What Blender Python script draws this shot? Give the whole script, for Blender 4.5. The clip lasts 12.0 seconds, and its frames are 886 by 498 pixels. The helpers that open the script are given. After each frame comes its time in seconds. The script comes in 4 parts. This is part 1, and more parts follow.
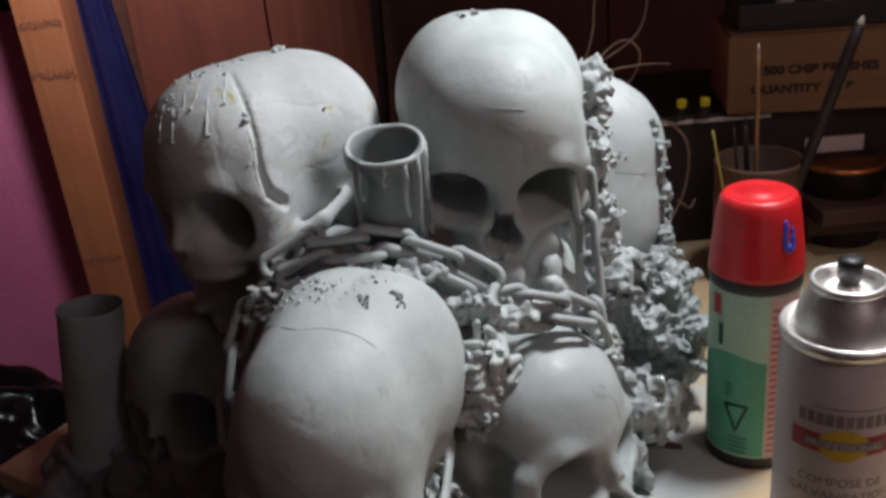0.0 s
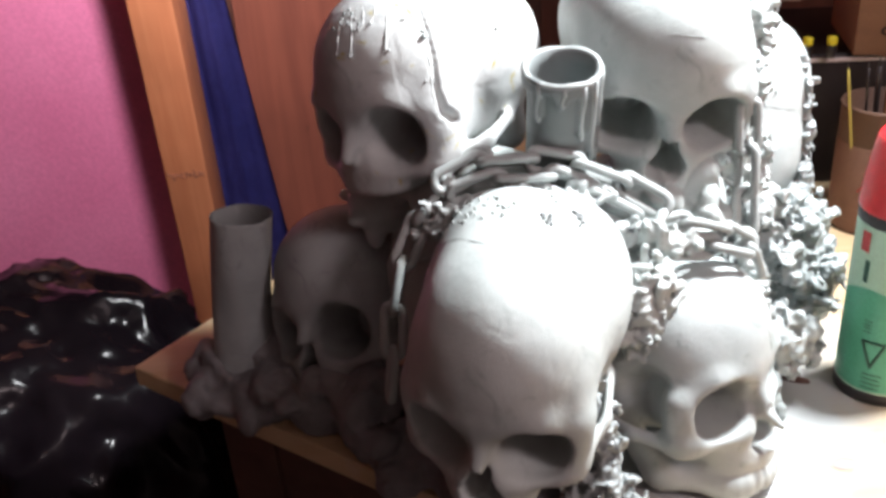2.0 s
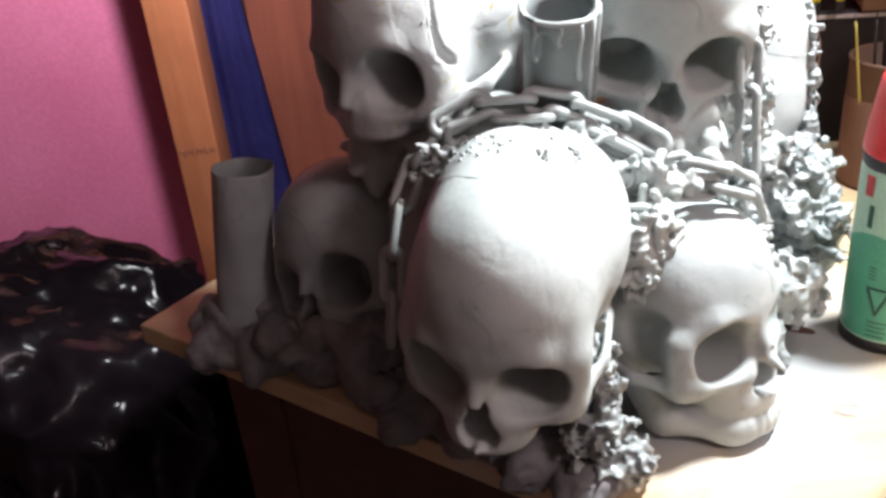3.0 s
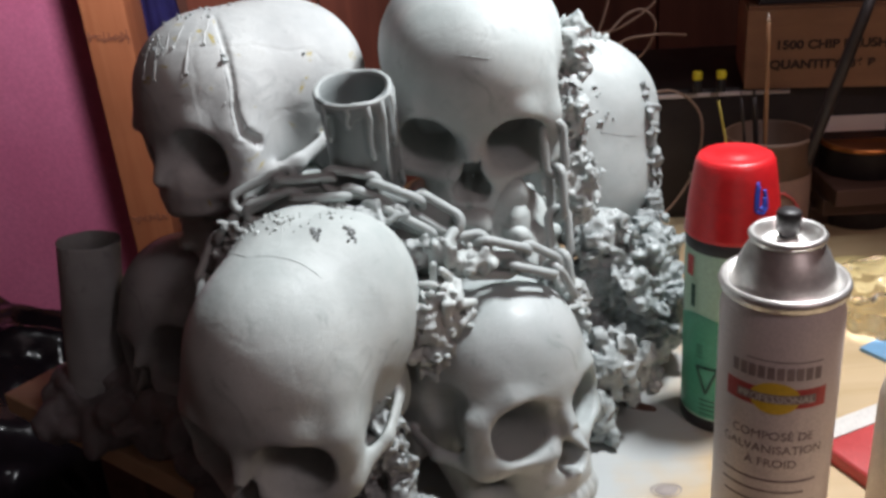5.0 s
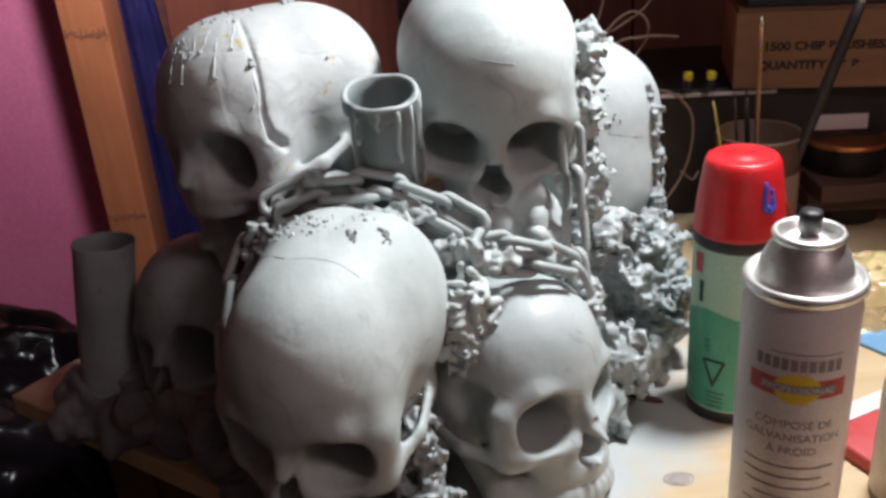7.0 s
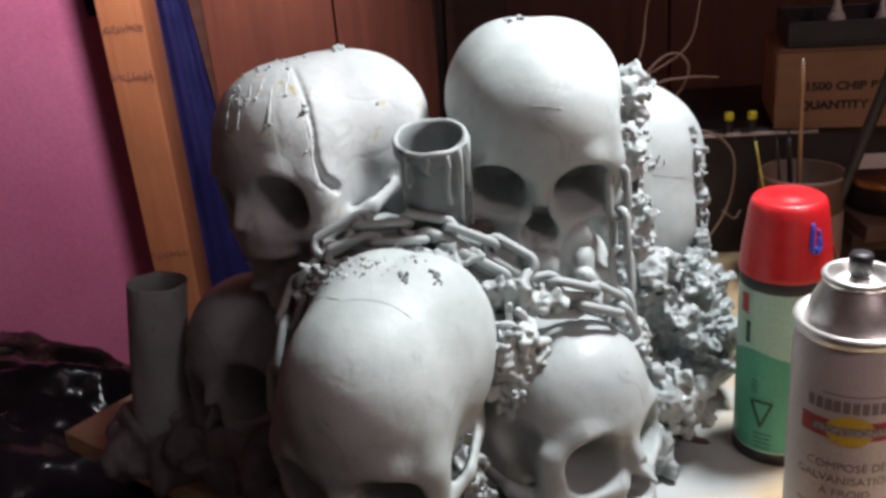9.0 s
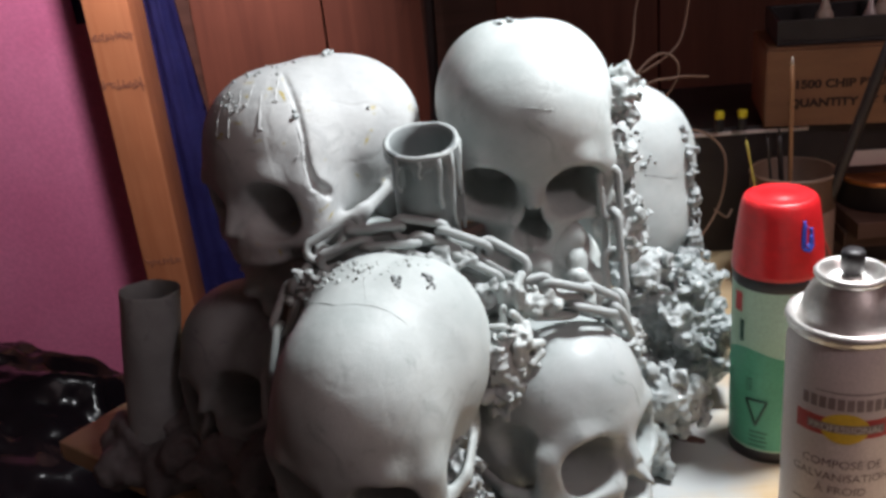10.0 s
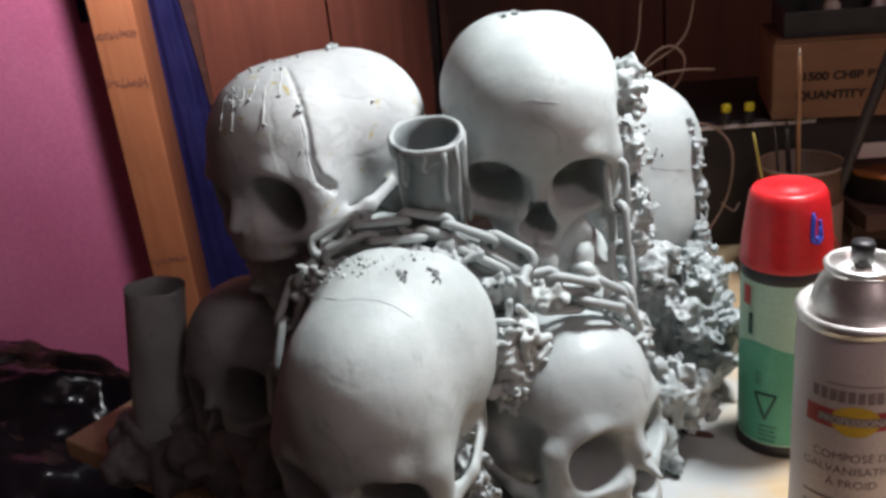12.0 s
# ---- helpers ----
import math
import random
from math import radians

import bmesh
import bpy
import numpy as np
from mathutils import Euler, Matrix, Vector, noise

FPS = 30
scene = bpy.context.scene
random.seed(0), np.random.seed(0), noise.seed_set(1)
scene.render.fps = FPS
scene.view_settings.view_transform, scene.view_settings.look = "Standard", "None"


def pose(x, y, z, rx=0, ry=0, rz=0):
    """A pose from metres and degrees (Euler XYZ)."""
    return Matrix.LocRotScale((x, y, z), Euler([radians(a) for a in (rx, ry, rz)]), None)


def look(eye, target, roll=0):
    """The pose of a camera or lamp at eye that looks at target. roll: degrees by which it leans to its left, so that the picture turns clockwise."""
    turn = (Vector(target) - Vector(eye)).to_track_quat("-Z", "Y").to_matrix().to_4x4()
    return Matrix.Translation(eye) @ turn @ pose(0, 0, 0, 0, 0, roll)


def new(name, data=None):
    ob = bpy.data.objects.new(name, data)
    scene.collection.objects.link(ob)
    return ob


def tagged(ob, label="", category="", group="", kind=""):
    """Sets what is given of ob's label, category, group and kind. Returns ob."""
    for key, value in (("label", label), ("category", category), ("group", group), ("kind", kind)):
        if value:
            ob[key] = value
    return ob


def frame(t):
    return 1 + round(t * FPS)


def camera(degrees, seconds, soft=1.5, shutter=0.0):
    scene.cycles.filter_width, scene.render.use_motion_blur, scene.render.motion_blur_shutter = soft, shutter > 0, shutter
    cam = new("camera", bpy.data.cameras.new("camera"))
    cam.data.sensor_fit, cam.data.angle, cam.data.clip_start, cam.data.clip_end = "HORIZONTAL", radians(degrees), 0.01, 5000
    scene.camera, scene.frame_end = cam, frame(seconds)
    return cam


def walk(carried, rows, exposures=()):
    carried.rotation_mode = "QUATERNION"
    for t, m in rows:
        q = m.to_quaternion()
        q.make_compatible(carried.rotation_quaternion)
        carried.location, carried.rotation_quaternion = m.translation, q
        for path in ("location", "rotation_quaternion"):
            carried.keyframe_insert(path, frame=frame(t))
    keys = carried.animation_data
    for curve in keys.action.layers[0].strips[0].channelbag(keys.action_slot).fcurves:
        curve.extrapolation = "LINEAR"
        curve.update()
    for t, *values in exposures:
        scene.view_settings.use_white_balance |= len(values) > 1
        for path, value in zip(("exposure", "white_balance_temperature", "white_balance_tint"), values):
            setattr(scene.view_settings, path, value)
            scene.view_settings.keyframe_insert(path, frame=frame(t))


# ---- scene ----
# Camera: hand-held, wandering slowly in front of a workbench.
cam = camera(51.8, 12.0, soft=3.2, shutter=0.4)
PATH = [
    (0, (-0.0132, 0.0460, 0.4557), (0.0229, 0.5949, 0.2161), -5.98),
    (0.5, (-0.0253, 0.0378, 0.4545), (0.0122, 0.5800, 0.2004), -5.45),
    (1, (-0.0493, 0.0460, 0.4599), (-0.0135, 0.5841, 0.1969), -5.08),
    (1.5, (-0.0785, 0.0428, 0.4721), (-0.0671, 0.5812, 0.2076), -5.06),
    (2, (-0.0970, 0.0376, 0.4589), (-0.0900, 0.5703, 0.1829), -4.50),
    (2.5, (-0.0948, 0.0279, 0.4349), (-0.1007, 0.5571, 0.1522), -4.62),
    (3, (-0.0879, 0.0245, 0.4321), (-0.0922, 0.5539, 0.1497), -5.43),
    (3.5, (-0.0535, 0.0089, 0.4347), (-0.0686, 0.5598, 0.1976), -0.76),
    (3.7, (-0.0254, 0.0152, 0.4292), (-0.0334, 0.5664, 0.1924), -0.92),
    (5.3, (0.0511, 0.0177, 0.4320), (0.0404, 0.5642, 0.1844), -5.44),
    (5.5, (0.0483, 0.0138, 0.4336), (0.0426, 0.5589, 0.1828), -4.62),
    (6, (0.0364, 0.0182, 0.4340), (0.0340, 0.5616, 0.1797), -2.94),
    (6.5, (0.0165, 0.0065, 0.4385), (0.0157, 0.5538, 0.1926), -3.37),
    (7, (0.0081, 0.0057, 0.4442), (0.0248, 0.5513, 0.1951), -4.48),
    (7.2, (0.0030, -0.0021, 0.4468), (0.0137, 0.5492, 0.2100), -5.65),
    (9, (-0.0023, -0.0017, 0.4520), (-0.0050, 0.5542, 0.2264), -5.28),
    (9.5, (-0.0015, -0.0003, 0.4528), (0.0022, 0.5567, 0.2297), -5.34),
    (10, (-0.0016, -0.0010, 0.4521), (0.0000, 0.5555, 0.2278), -6.01),
    (10.5, (-0.0000, -0.0000, 0.4496), (-0.0000, 0.5552, 0.2222), -6.40),
    (11, (-0.0029, 0.0006, 0.4504), (-0.0033, 0.5571, 0.2262), -6.26),
    (11.5, (-0.0025, 0.0018, 0.4487), (-0.0044, 0.5579, 0.2233), -6.40),
    (12, (-0.0017, 0.0020, 0.4487), (-0.0041, 0.5580, 0.2232), -6.51),
]
EXPOSURES = [(0.0, -0.55), (0.5, -0.3), (1.0, -0.05), (1.4, 0.55), (1.7, 1.18), (2.0, 1.3), (2.4, 1.32), (3.2, 1.16), (3.7, 0.8), (5.3, -0.10), (5.9, 0.03), (6.5, 0.17), (7.2, 0.14), (12.0, 0.11)]
walk(cam, [(t, look(eye, target, roll)) for t, eye, target, roll in PATH], EXPOSURES)

# World and lights: a night workshop, one work lamp over the bench, an unseen lamp turned to the stud wall and an added
# fill light with no seen source.
world = bpy.data.worlds.new("world")
scene.world = world
world.use_nodes = True
world.node_tree.nodes["Background"].inputs[0].default_value = (0.02, 0.014, 0.012, 1)
world.node_tree.nodes["Background"].inputs[1].default_value = 0.3


def lamp(name, kind, eye, target, power, colour, size=0.1, spread=None):
    data = bpy.data.lights.new(name, kind)
    data.energy, data.color = power, colour
    if kind == "AREA":
        data.shape, data.size = "DISK", size
    else:
        data.shadow_soft_size = size
    if kind == "SPOT":
        data.spot_size, data.spot_blend = radians(spread), 0.8
    ob = new(name, data)
    ob.matrix_world = look(eye, target)
    return ob


lamp("work_lamp", "SPOT", (0.41, 0.66, 0.86), (0.01, 0.46, 0.0), 46.0, (0.94, 0.965, 1.0), 0.065, 89)
lamp("wall_lamp", "SPOT", (-0.37, 1.51, 0.95), (-0.78, 2.02, 0.0), 57.0, (1.0, 0.80, 0.82), 0.05, 102)
# Added fill light, tinted pink like bounce from the foam board.
lamp("fill_light", "POINT", (0.70, -0.36, 1.08), (0, 0, 0), 10.8, (1.0, 0.80, 0.82), 0.12)


# ---- materials ----
def nodes_of(name):
    m = bpy.data.materials.new(name)
    m.use_nodes = True
    return m, m.node_tree.nodes, m.node_tree.links, m.node_tree.nodes["Principled BSDF"]


def rgb(c):
    return (c[0], c[1], c[2], 1.0)


def noise_node(n, l, coord, scale, detail=4.0, rough=0.55, distort=0.0):
    t = n.new("ShaderNodeTexNoise")
    t.inputs["Scale"].default_value, t.inputs["Detail"].default_value = scale, detail
    t.inputs["Roughness"].default_value, t.inputs["Distortion"].default_value = rough, distort
    l.new(coord, t.inputs["Vector"])
    return t.outputs["Fac"]


def ramp_node(n, l, fac, lo, hi, a=(0, 0, 0), b=(1, 1, 1)):
    r = n.new("ShaderNodeValToRGB")
    r.color_ramp.elements[0].position, r.color_ramp.elements[1].position = lo, hi
    r.color_ramp.elements[0].color, r.color_ramp.elements[1].color = rgb(a), rgb(b)
    l.new(fac, r.inputs["Fac"])
    return r.outputs["Color"]


def blend_node(n, l, fac, a, b):
    x = n.new("ShaderNodeMix")
    x.data_type = "RGBA"
    for value, sock in ((fac, x.inputs[0]), (a, x.inputs[6]), (b, x.inputs[7])):
        if isinstance(value, tuple):
            sock.default_value = rgb(value)
        elif isinstance(value, float):
            sock.default_value = value
        else:
            l.new(value, sock)
    return x.outputs[2]


def surface(name, c1, c2, scale=20.0, rough=0.5, metal=0.0, bump=0.15, grain=400.0, depth=0.001, stain=None, stain_at=(0.6, 0.72),
            stain_scale=12.0, stretch=(1, 1, 1), rough2=None, coat=0.0, spec=0.5, world_space=False):
    """A plain material: two tones by a broad noise, a stain with its own outline, fine grain in colour and relief."""
    m, n, l, bsdf = nodes_of(name)
    tc = n.new("ShaderNodeTexCoord")
    mp = n.new("ShaderNodeMapping")
    mp.inputs["Scale"].default_value = stretch
    if world_space:
        l.new(n.new("ShaderNodeNewGeometry").outputs["Position"], mp.inputs["Vector"])
    else:
        l.new(tc.outputs["Object"], mp.inputs["Vector"])
    at = mp.outputs["Vector"]
    broad = noise_node(n, l, at, scale, 5)
    col = blend_node(n, l, ramp_node(n, l, broad, 0.35, 0.65), c1, c2)
    fine = noise_node(n, l, at, grain, 3)
    col = blend_node(n, l, ramp_node(n, l, fine, 0.3, 0.75), blend_node(n, l, 0.18, col, (0, 0, 0)), col)
    if stain:
        col = blend_node(n, l, ramp_node(n, l, noise_node(n, l, at, stain_scale, 6, 0.6, 0.6), *stain_at), col, stain)
    l.new(col, bsdf.inputs["Base Color"])
    l.new(ramp_node(n, l, broad, 0.3, 0.7, (rough,) * 3, (rough2 or min(1.0, rough + 0.12),) * 3), bsdf.inputs["Roughness"])
    bsdf.inputs["Metallic"].default_value = metal
    bsdf.inputs["Coat Weight"].default_value = coat
    bsdf.inputs["Specular IOR Level"].default_value = spec
    b = n.new("ShaderNodeBump")
    b.inputs["Strength"].default_value, b.inputs["Distance"].default_value = bump, depth
    l.new(fine, b.inputs["Height"])
    b2 = n.new("ShaderNodeBump")
    b2.inputs["Strength"].default_value, b2.inputs["Distance"].default_value = bump, depth * 4
    l.new(broad, b2.inputs["Height"])
    l.new(b2.outputs["Normal"], b.inputs["Normal"])
    l.new(b.outputs["Normal"], bsdf.inputs["Normal"])
    return m


def primer(name, c1, c2, gloss, crack=0.25, stain=None):
    """Sprayed grey primer on cast plaster: chalky with glossier runs, hairline cracks and small bumps."""
    m, n, l, bsdf = nodes_of(name)
    at = n.new("ShaderNodeTexCoord").outputs["Object"]
    broad = noise_node(n, l, at, 16, 5)
    runs = noise_node(n, l, at, 38, 5, 0.6, 1.2)
    speck = noise_node(n, l, at, 900, 2)
    col = blend_node(n, l, ramp_node(n, l, broad, 0.38, 0.62), c1, c2)
    col = blend_node(n, l, ramp_node(n, l, runs, 0.56, 0.7), col, tuple(0.9 * v for v in c1))
    col = blend_node(n, l, ramp_node(n, l, speck, 0.62, 0.8), col, tuple(0.72 * v for v in c2))
    if stain:
        col = blend_node(n, l, ramp_node(n, l, noise_node(n, l, at, 30, 5, 0.6, 1.5), 0.63, 0.68), col, stain)
    l.new(col, bsdf.inputs["Base Color"])
    l.new(ramp_node(n, l, runs, 0.4, 0.66, (gloss + 0.22,) * 3, (gloss,) * 3), bsdf.inputs["Roughness"])
    bsdf.inputs["Specular IOR Level"].default_value = 0.4
    v = n.new("ShaderNodeTexVoronoi")
    v.feature = "DISTANCE_TO_EDGE"
    v.inputs["Scale"].default_value = 9
    warp = n.new("ShaderNodeVectorMath")
    warp.operation = "MULTIPLY_ADD"
    wob = n.new("ShaderNodeTexNoise")
    wob.inputs["Scale"].default_value, wob.inputs["Detail"].default_value = 30, 4
    l.new(at, wob.inputs["Vector"])
    l.new(wob.outputs["Color"], warp.inputs[0])
    warp.inputs[1].default_value = (0.03, 0.03, 0.03)
    l.new(at, warp.inputs[2])
    l.new(warp.outputs[0], v.inputs["Vector"])
    line = ramp_node(n, l, v.outputs["Distance"], 0.0, 0.03)
    last = None
    for height, strength, dist in ((broad, 0.28, 0.005), (runs, 0.20, 0.0020), (speck, 0.4, 0.0004), (line, crack, 0.0016)):
        b = n.new("ShaderNodeBump")
        b.inputs["Strength"].default_value, b.inputs["Distance"].default_value = strength, dist
        l.new(height, b.inputs["Height"])
        if last:
            l.new(last.outputs["Normal"], b.inputs["Normal"])
        last = b
    l.new(last.outputs["Normal"], bsdf.inputs["Normal"])
    return m


def wood(name, c1, c2, axis=2, rough=0.6, knots=0.0, overspray=None, scale=1.0):
    """Sawn timber with grain along an axis, darker knots and, on the bench, drifts of grey overspray."""
    m, n, l, bsdf = nodes_of(name)
    at = n.new("ShaderNodeTexCoord").outputs["Object"]
    mp = n.new("ShaderNodeMapping")
    s = [42.0 * scale] * 3
    s[axis] = 2.2 * scale
    mp.inputs["Scale"].default_value = s
    l.new(at, mp.inputs["Vector"])
    grain = noise_node(n, l, mp.outputs["Vector"], 1.0, 6, 0.6, 0.7)
    broad = noise_node(n, l, at, 5 * scale, 3)
    col = blend_node(n, l, ramp_node(n, l, grain, 0.3, 0.72), c1, c2)
    col = blend_node(n, l, ramp_node(n, l, broad, 0.35, 0.75), col, blend_node(n, l, 0.3, col, (0.02, 0.01, 0.005)))
    if knots:
        mk = n.new("ShaderNodeMapping")
        k = [9.0, 9.0, 9.0]
        k[axis] = 3.4
        mk.inputs["Scale"].default_value = k
        l.new(at, mk.inputs["Vector"])
        col = blend_node(n, l, ramp_node(n, l, noise_node(n, l, mk.outputs["Vector"], 1.0, 4, 0.6, 0.8), 0.66, 0.74), col, tuple(v * 0.35 for v in c1))
    if overspray:
        centre, radius, tone = overspray
        vm = n.new("ShaderNodeVectorMath")
        vm.operation = "DISTANCE"
        l.new(at, vm.inputs[0])
        vm.inputs[1].default_value = centre
        add = n.new("ShaderNodeMath")
        add.operation = "MULTIPLY_ADD"
        l.new(noise_node(n, l, at, 14, 5), add.inputs[0])
        add.inputs[1].default_value = 0.18
        l.new(vm.outputs["Value"], add.inputs[2])
        col = blend_node(n, l, ramp_node(n, l, add.outputs[0], radius, radius + 0.07, (1, 1, 1), (0, 0, 0)), col, tone)
    l.new(col, bsdf.inputs["Base Color"])
    bsdf.inputs["Roughness"].default_value = rough
    b = n.new("ShaderNodeBump")
    b.inputs["Strength"].default_value, b.inputs["Distance"].default_value = 0.25, 0.001
    l.new(grain, b.inputs["Height"])
    l.new(b.outputs["Normal"], bsdf.inputs["Normal"])
    return m


def glassy(name, colour, rough=0.05, alpha=1.0, ior=1.45):
    m, n, l, bsdf = nodes_of(name)
    bsdf.inputs["Base Color"].default_value = rgb(colour)
    bsdf.inputs["Roughness"].default_value = rough
    bsdf.inputs["Transmission Weight"].default_value = alpha
    bsdf.inputs["IOR"].default_value = ior
    return m


GREY = primer("grey_primer", (0.39, 0.43, 0.42), (0.51, 0.55, 0.535), 0.46, 0.05)
GREY_GLOSS = primer("glossy_grey_primer", (0.40, 0.44, 0.435), (0.47, 0.505, 0.50), 0.26, 0.04)
GREY_BARE = primer("thin_grey_primer", (0.38, 0.395, 0.395), (0.50, 0.515, 0.505), 0.48, 0.16, (0.40, 0.33, 0.12))
# Candle-like pipe's shade is put into this darker grey; also used for specks.
GREY_SHADE_SPECK = primer("shade_and_speck_grey", (0.17, 0.19, 0.19), (0.25, 0.275, 0.275), 0.34, 0.0)
GREY_WET = primer("wet_grey_primer", (0.29, 0.32, 0.32), (0.41, 0.44, 0.435), 0.14, 0.0)
GREY_CHAIN = primer("grey_primer_on_chain", (0.34, 0.37, 0.365), (0.44, 0.47, 0.46), 0.42, 0.0)
# Darker grey: shade on the base skull and left pipe, plus small marks.
GREY_SHADE_MARK = primer("shade_and_mark_grey", (0.25, 0.27, 0.27), (0.34, 0.365, 0.365), 0.42, 0.0)
# Foam grey with the shade at the sculpture's foot put into it.
FOAM_SHADE = primer("foam_darkened_for_shade", (0.15, 0.145, 0.15), (0.22, 0.21, 0.215), 0.5, 0.0)
STAINED = surface("dried_stain", (0.34, 0.29, 0.27), (0.40, 0.34, 0.31), 60.0, 0.6)
BENCH = wood("bench_board", (0.56, 0.40, 0.22), (0.66, 0.50, 0.31), 0, 0.55, 0.0, ((0.06, 0.675, 0.0), 0.240, (0.47, 0.49, 0.485)))
STUD = wood("pine_stud", (0.50, 0.195, 0.085), (0.62, 0.28, 0.13), 2, 0.6, 1.0)
STAMP = surface("faded_stamp_ink", (0.24, 0.10, 0.06), (0.34, 0.15, 0.08), 60.0, 0.7)
PANEL = wood("brown_panel", (0.142, 0.046, 0.030), (0.225, 0.078, 0.048), 2, 0.55, 1.0, None, 0.6)
DARKWOOD = wood("dark_wood", (0.075, 0.034, 0.024), (0.125, 0.058, 0.042), 0, 0.6)
PINK = surface("pink_foam", (0.60, 0.18, 0.35), (0.66, 0.225, 0.41), 3.0, 0.7, 0, 0.1, 120, 0.002)
BLUE = surface("blue_tarp", (0.02, 0.025, 0.16), (0.035, 0.04, 0.22), 8.0, 0.55, 0, 0.3, 60, 0.004)
BAG = surface("black_plastic", (0.006, 0.004, 0.006), (0.010, 0.007, 0.009), 6.0, 0.14, 0, 0.2, 45, 0.002, rough2=0.26, spec=0.14)
FLOOR = surface("dusty_concrete", (0.07, 0.06, 0.055), (0.11, 0.095, 0.085), 5.0, 0.85, 0, 0.3, 90, 0.002)
CARD = surface("cardboard", (0.25, 0.125, 0.068), (0.31, 0.16, 0.086), 9.0, 0.8, 0, 0.15, 220, 0.0008, stretch=(1, 1, 6))
INK = surface("dark_ink", (0.035, 0.018, 0.014), (0.05, 0.026, 0.02), 60.0, 0.8)
TIN = surface("satin_grey_lacquer", (0.72, 0.635, 0.625), (0.78, 0.695, 0.685), 10.0, 0.38, 0.12, 0.05, 700, 0.0003)
STEEL = surface("tinplate", (0.78, 0.75, 0.72), (0.86, 0.83, 0.80), 25.0, 0.33, 0.85, 0.06, 300, 0.0005)
BLACKP = surface("black_plastic_part", (0.018, 0.016, 0.018), (0.03, 0.026, 0.028), 40.0, 0.4)
REDP = surface("red_cap_plastic", (0.62, 0.012, 0.018), (0.70, 0.02, 0.026), 18.0, 0.32, 0, 0.1, 160, 0.0006)
REDINK = surface("red_ink", (0.50, 0.05, 0.05), (0.56, 0.07, 0.07), 40.0, 0.45)
YELINK = surface("yellow_ink", (0.72, 0.47, 0.03), (0.80, 0.54, 0.05), 40.0, 0.45)
WHITEINK = surface("white_ink", (0.68, 0.64, 0.60), (0.74, 0.70, 0.66), 40.0, 0.5)
GREYINK = surface("grey_ink", (0.25, 0.19, 0.19), (0.31, 0.24, 0.24), 60.0, 0.5)
MINT = surface("pale_green_label", (0.42, 0.62, 0.46), (0.48, 0.68, 0.52), 14.0, 0.38)
TEAL = surface("green_label", (0.08, 0.36, 0.22), (0.11, 0.42, 0.27), 14.0, 0.38)
BLUEINK = surface("blue_marker", (0.02, 0.05, 0.42), (0.03, 0.07, 0.5), 50.0, 0.5)
DARKINK = surface("dark_green_ink", (0.02, 0.08, 0.055), (0.03, 0.10, 0.07), 50.0, 0.5)
YELLOW = surface("yellow_paint", (0.75, 0.62, 0.02), (0.82, 0.70, 0.04), 30.0, 0.45)
# Pencil yellow with the shade behind the cans put into it.
OCHRE = surface("dimmed_yellow_paint", (0.42, 0.33, 0.06), (0.50, 0.40, 0.09), 30.0, 0.5)
# Light grey for the unseen ceiling and rear wall, so they bounce fill.
BOUNCE_GREY = surface("bounce_grey", (0.42, 0.40, 0.38), (0.48, 0.45, 0.43), 4.0, 0.8)
CREAM = surface("cream_plastic", (0.62, 0.52, 0.44), (0.70, 0.60, 0.52), 20.0, 0.45)
WIRE = surface("pale_wire", (0.26, 0.16, 0.115), (0.34, 0.22, 0.165), 30.0, 0.5)
DARKMETAL = surface("dark_steel", (0.035, 0.028, 0.03), (0.055, 0.045, 0.045), 14.0, 0.45, 0.6)
COPPER = surface("copper_rim", (0.75, 0.26, 0.08), (0.85, 0.34, 0.12), 30.0, 0.3, 0.9)
TAN = surface("tan_paper", (0.26, 0.12, 0.055), (0.32, 0.155, 0.07), 14.0, 0.6)
PALEPINK = surface("faded_paper_label", (0.62, 0.44, 0.40), (0.68, 0.50, 0.46), 14.0, 0.6)
# Pot wall and label are darkened to hold the shade behind the cans.
POT_SHADED = surface("shaded_brown_tin", (0.085, 0.04, 0.024), (0.12, 0.058, 0.034), 14.0, 0.6)
LABEL_SHADED = surface("shaded_paper_label", (0.17, 0.085, 0.06), (0.22, 0.115, 0.08), 14.0, 0.65)
CLEAR = glassy("clear_film", (0.95, 0.93, 0.92), 0.12)
PALEYELLOW = surface("pale_yellow_tape", (0.62, 0.48, 0.20), (0.70, 0.56, 0.27), 14.0, 0.5)
SKYBLUE = surface("light_blue_card", (0.16, 0.34, 0.55), (0.2, 0.4, 0.62), 14.0, 0.5)


# ---- building helpers ----
def mesh_ob(name, me, material, parent=None, label=""):
    ob = new(name, me)
    if material and not me.materials:
        me.materials.append(material)
    if parent:
        ob.parent = parent
    return tagged(ob, label)


def part(name, bm, material, parent=None, label="", smooth=True):
    me = bpy.data.meshes.new(name)
    bm.to_mesh(me)
    bm.free()
    if smooth:
        me.shade_smooth()
    return mesh_ob(name, me, material, parent, label)


def thing(name, place, label, category, group="", turn=0.0):
    ob = new(name)
    ob.matrix_world = pose(*place, 0, 0, turn)
    ob.empty_display_size = 0.02
    return tagged(ob, label, category, group)


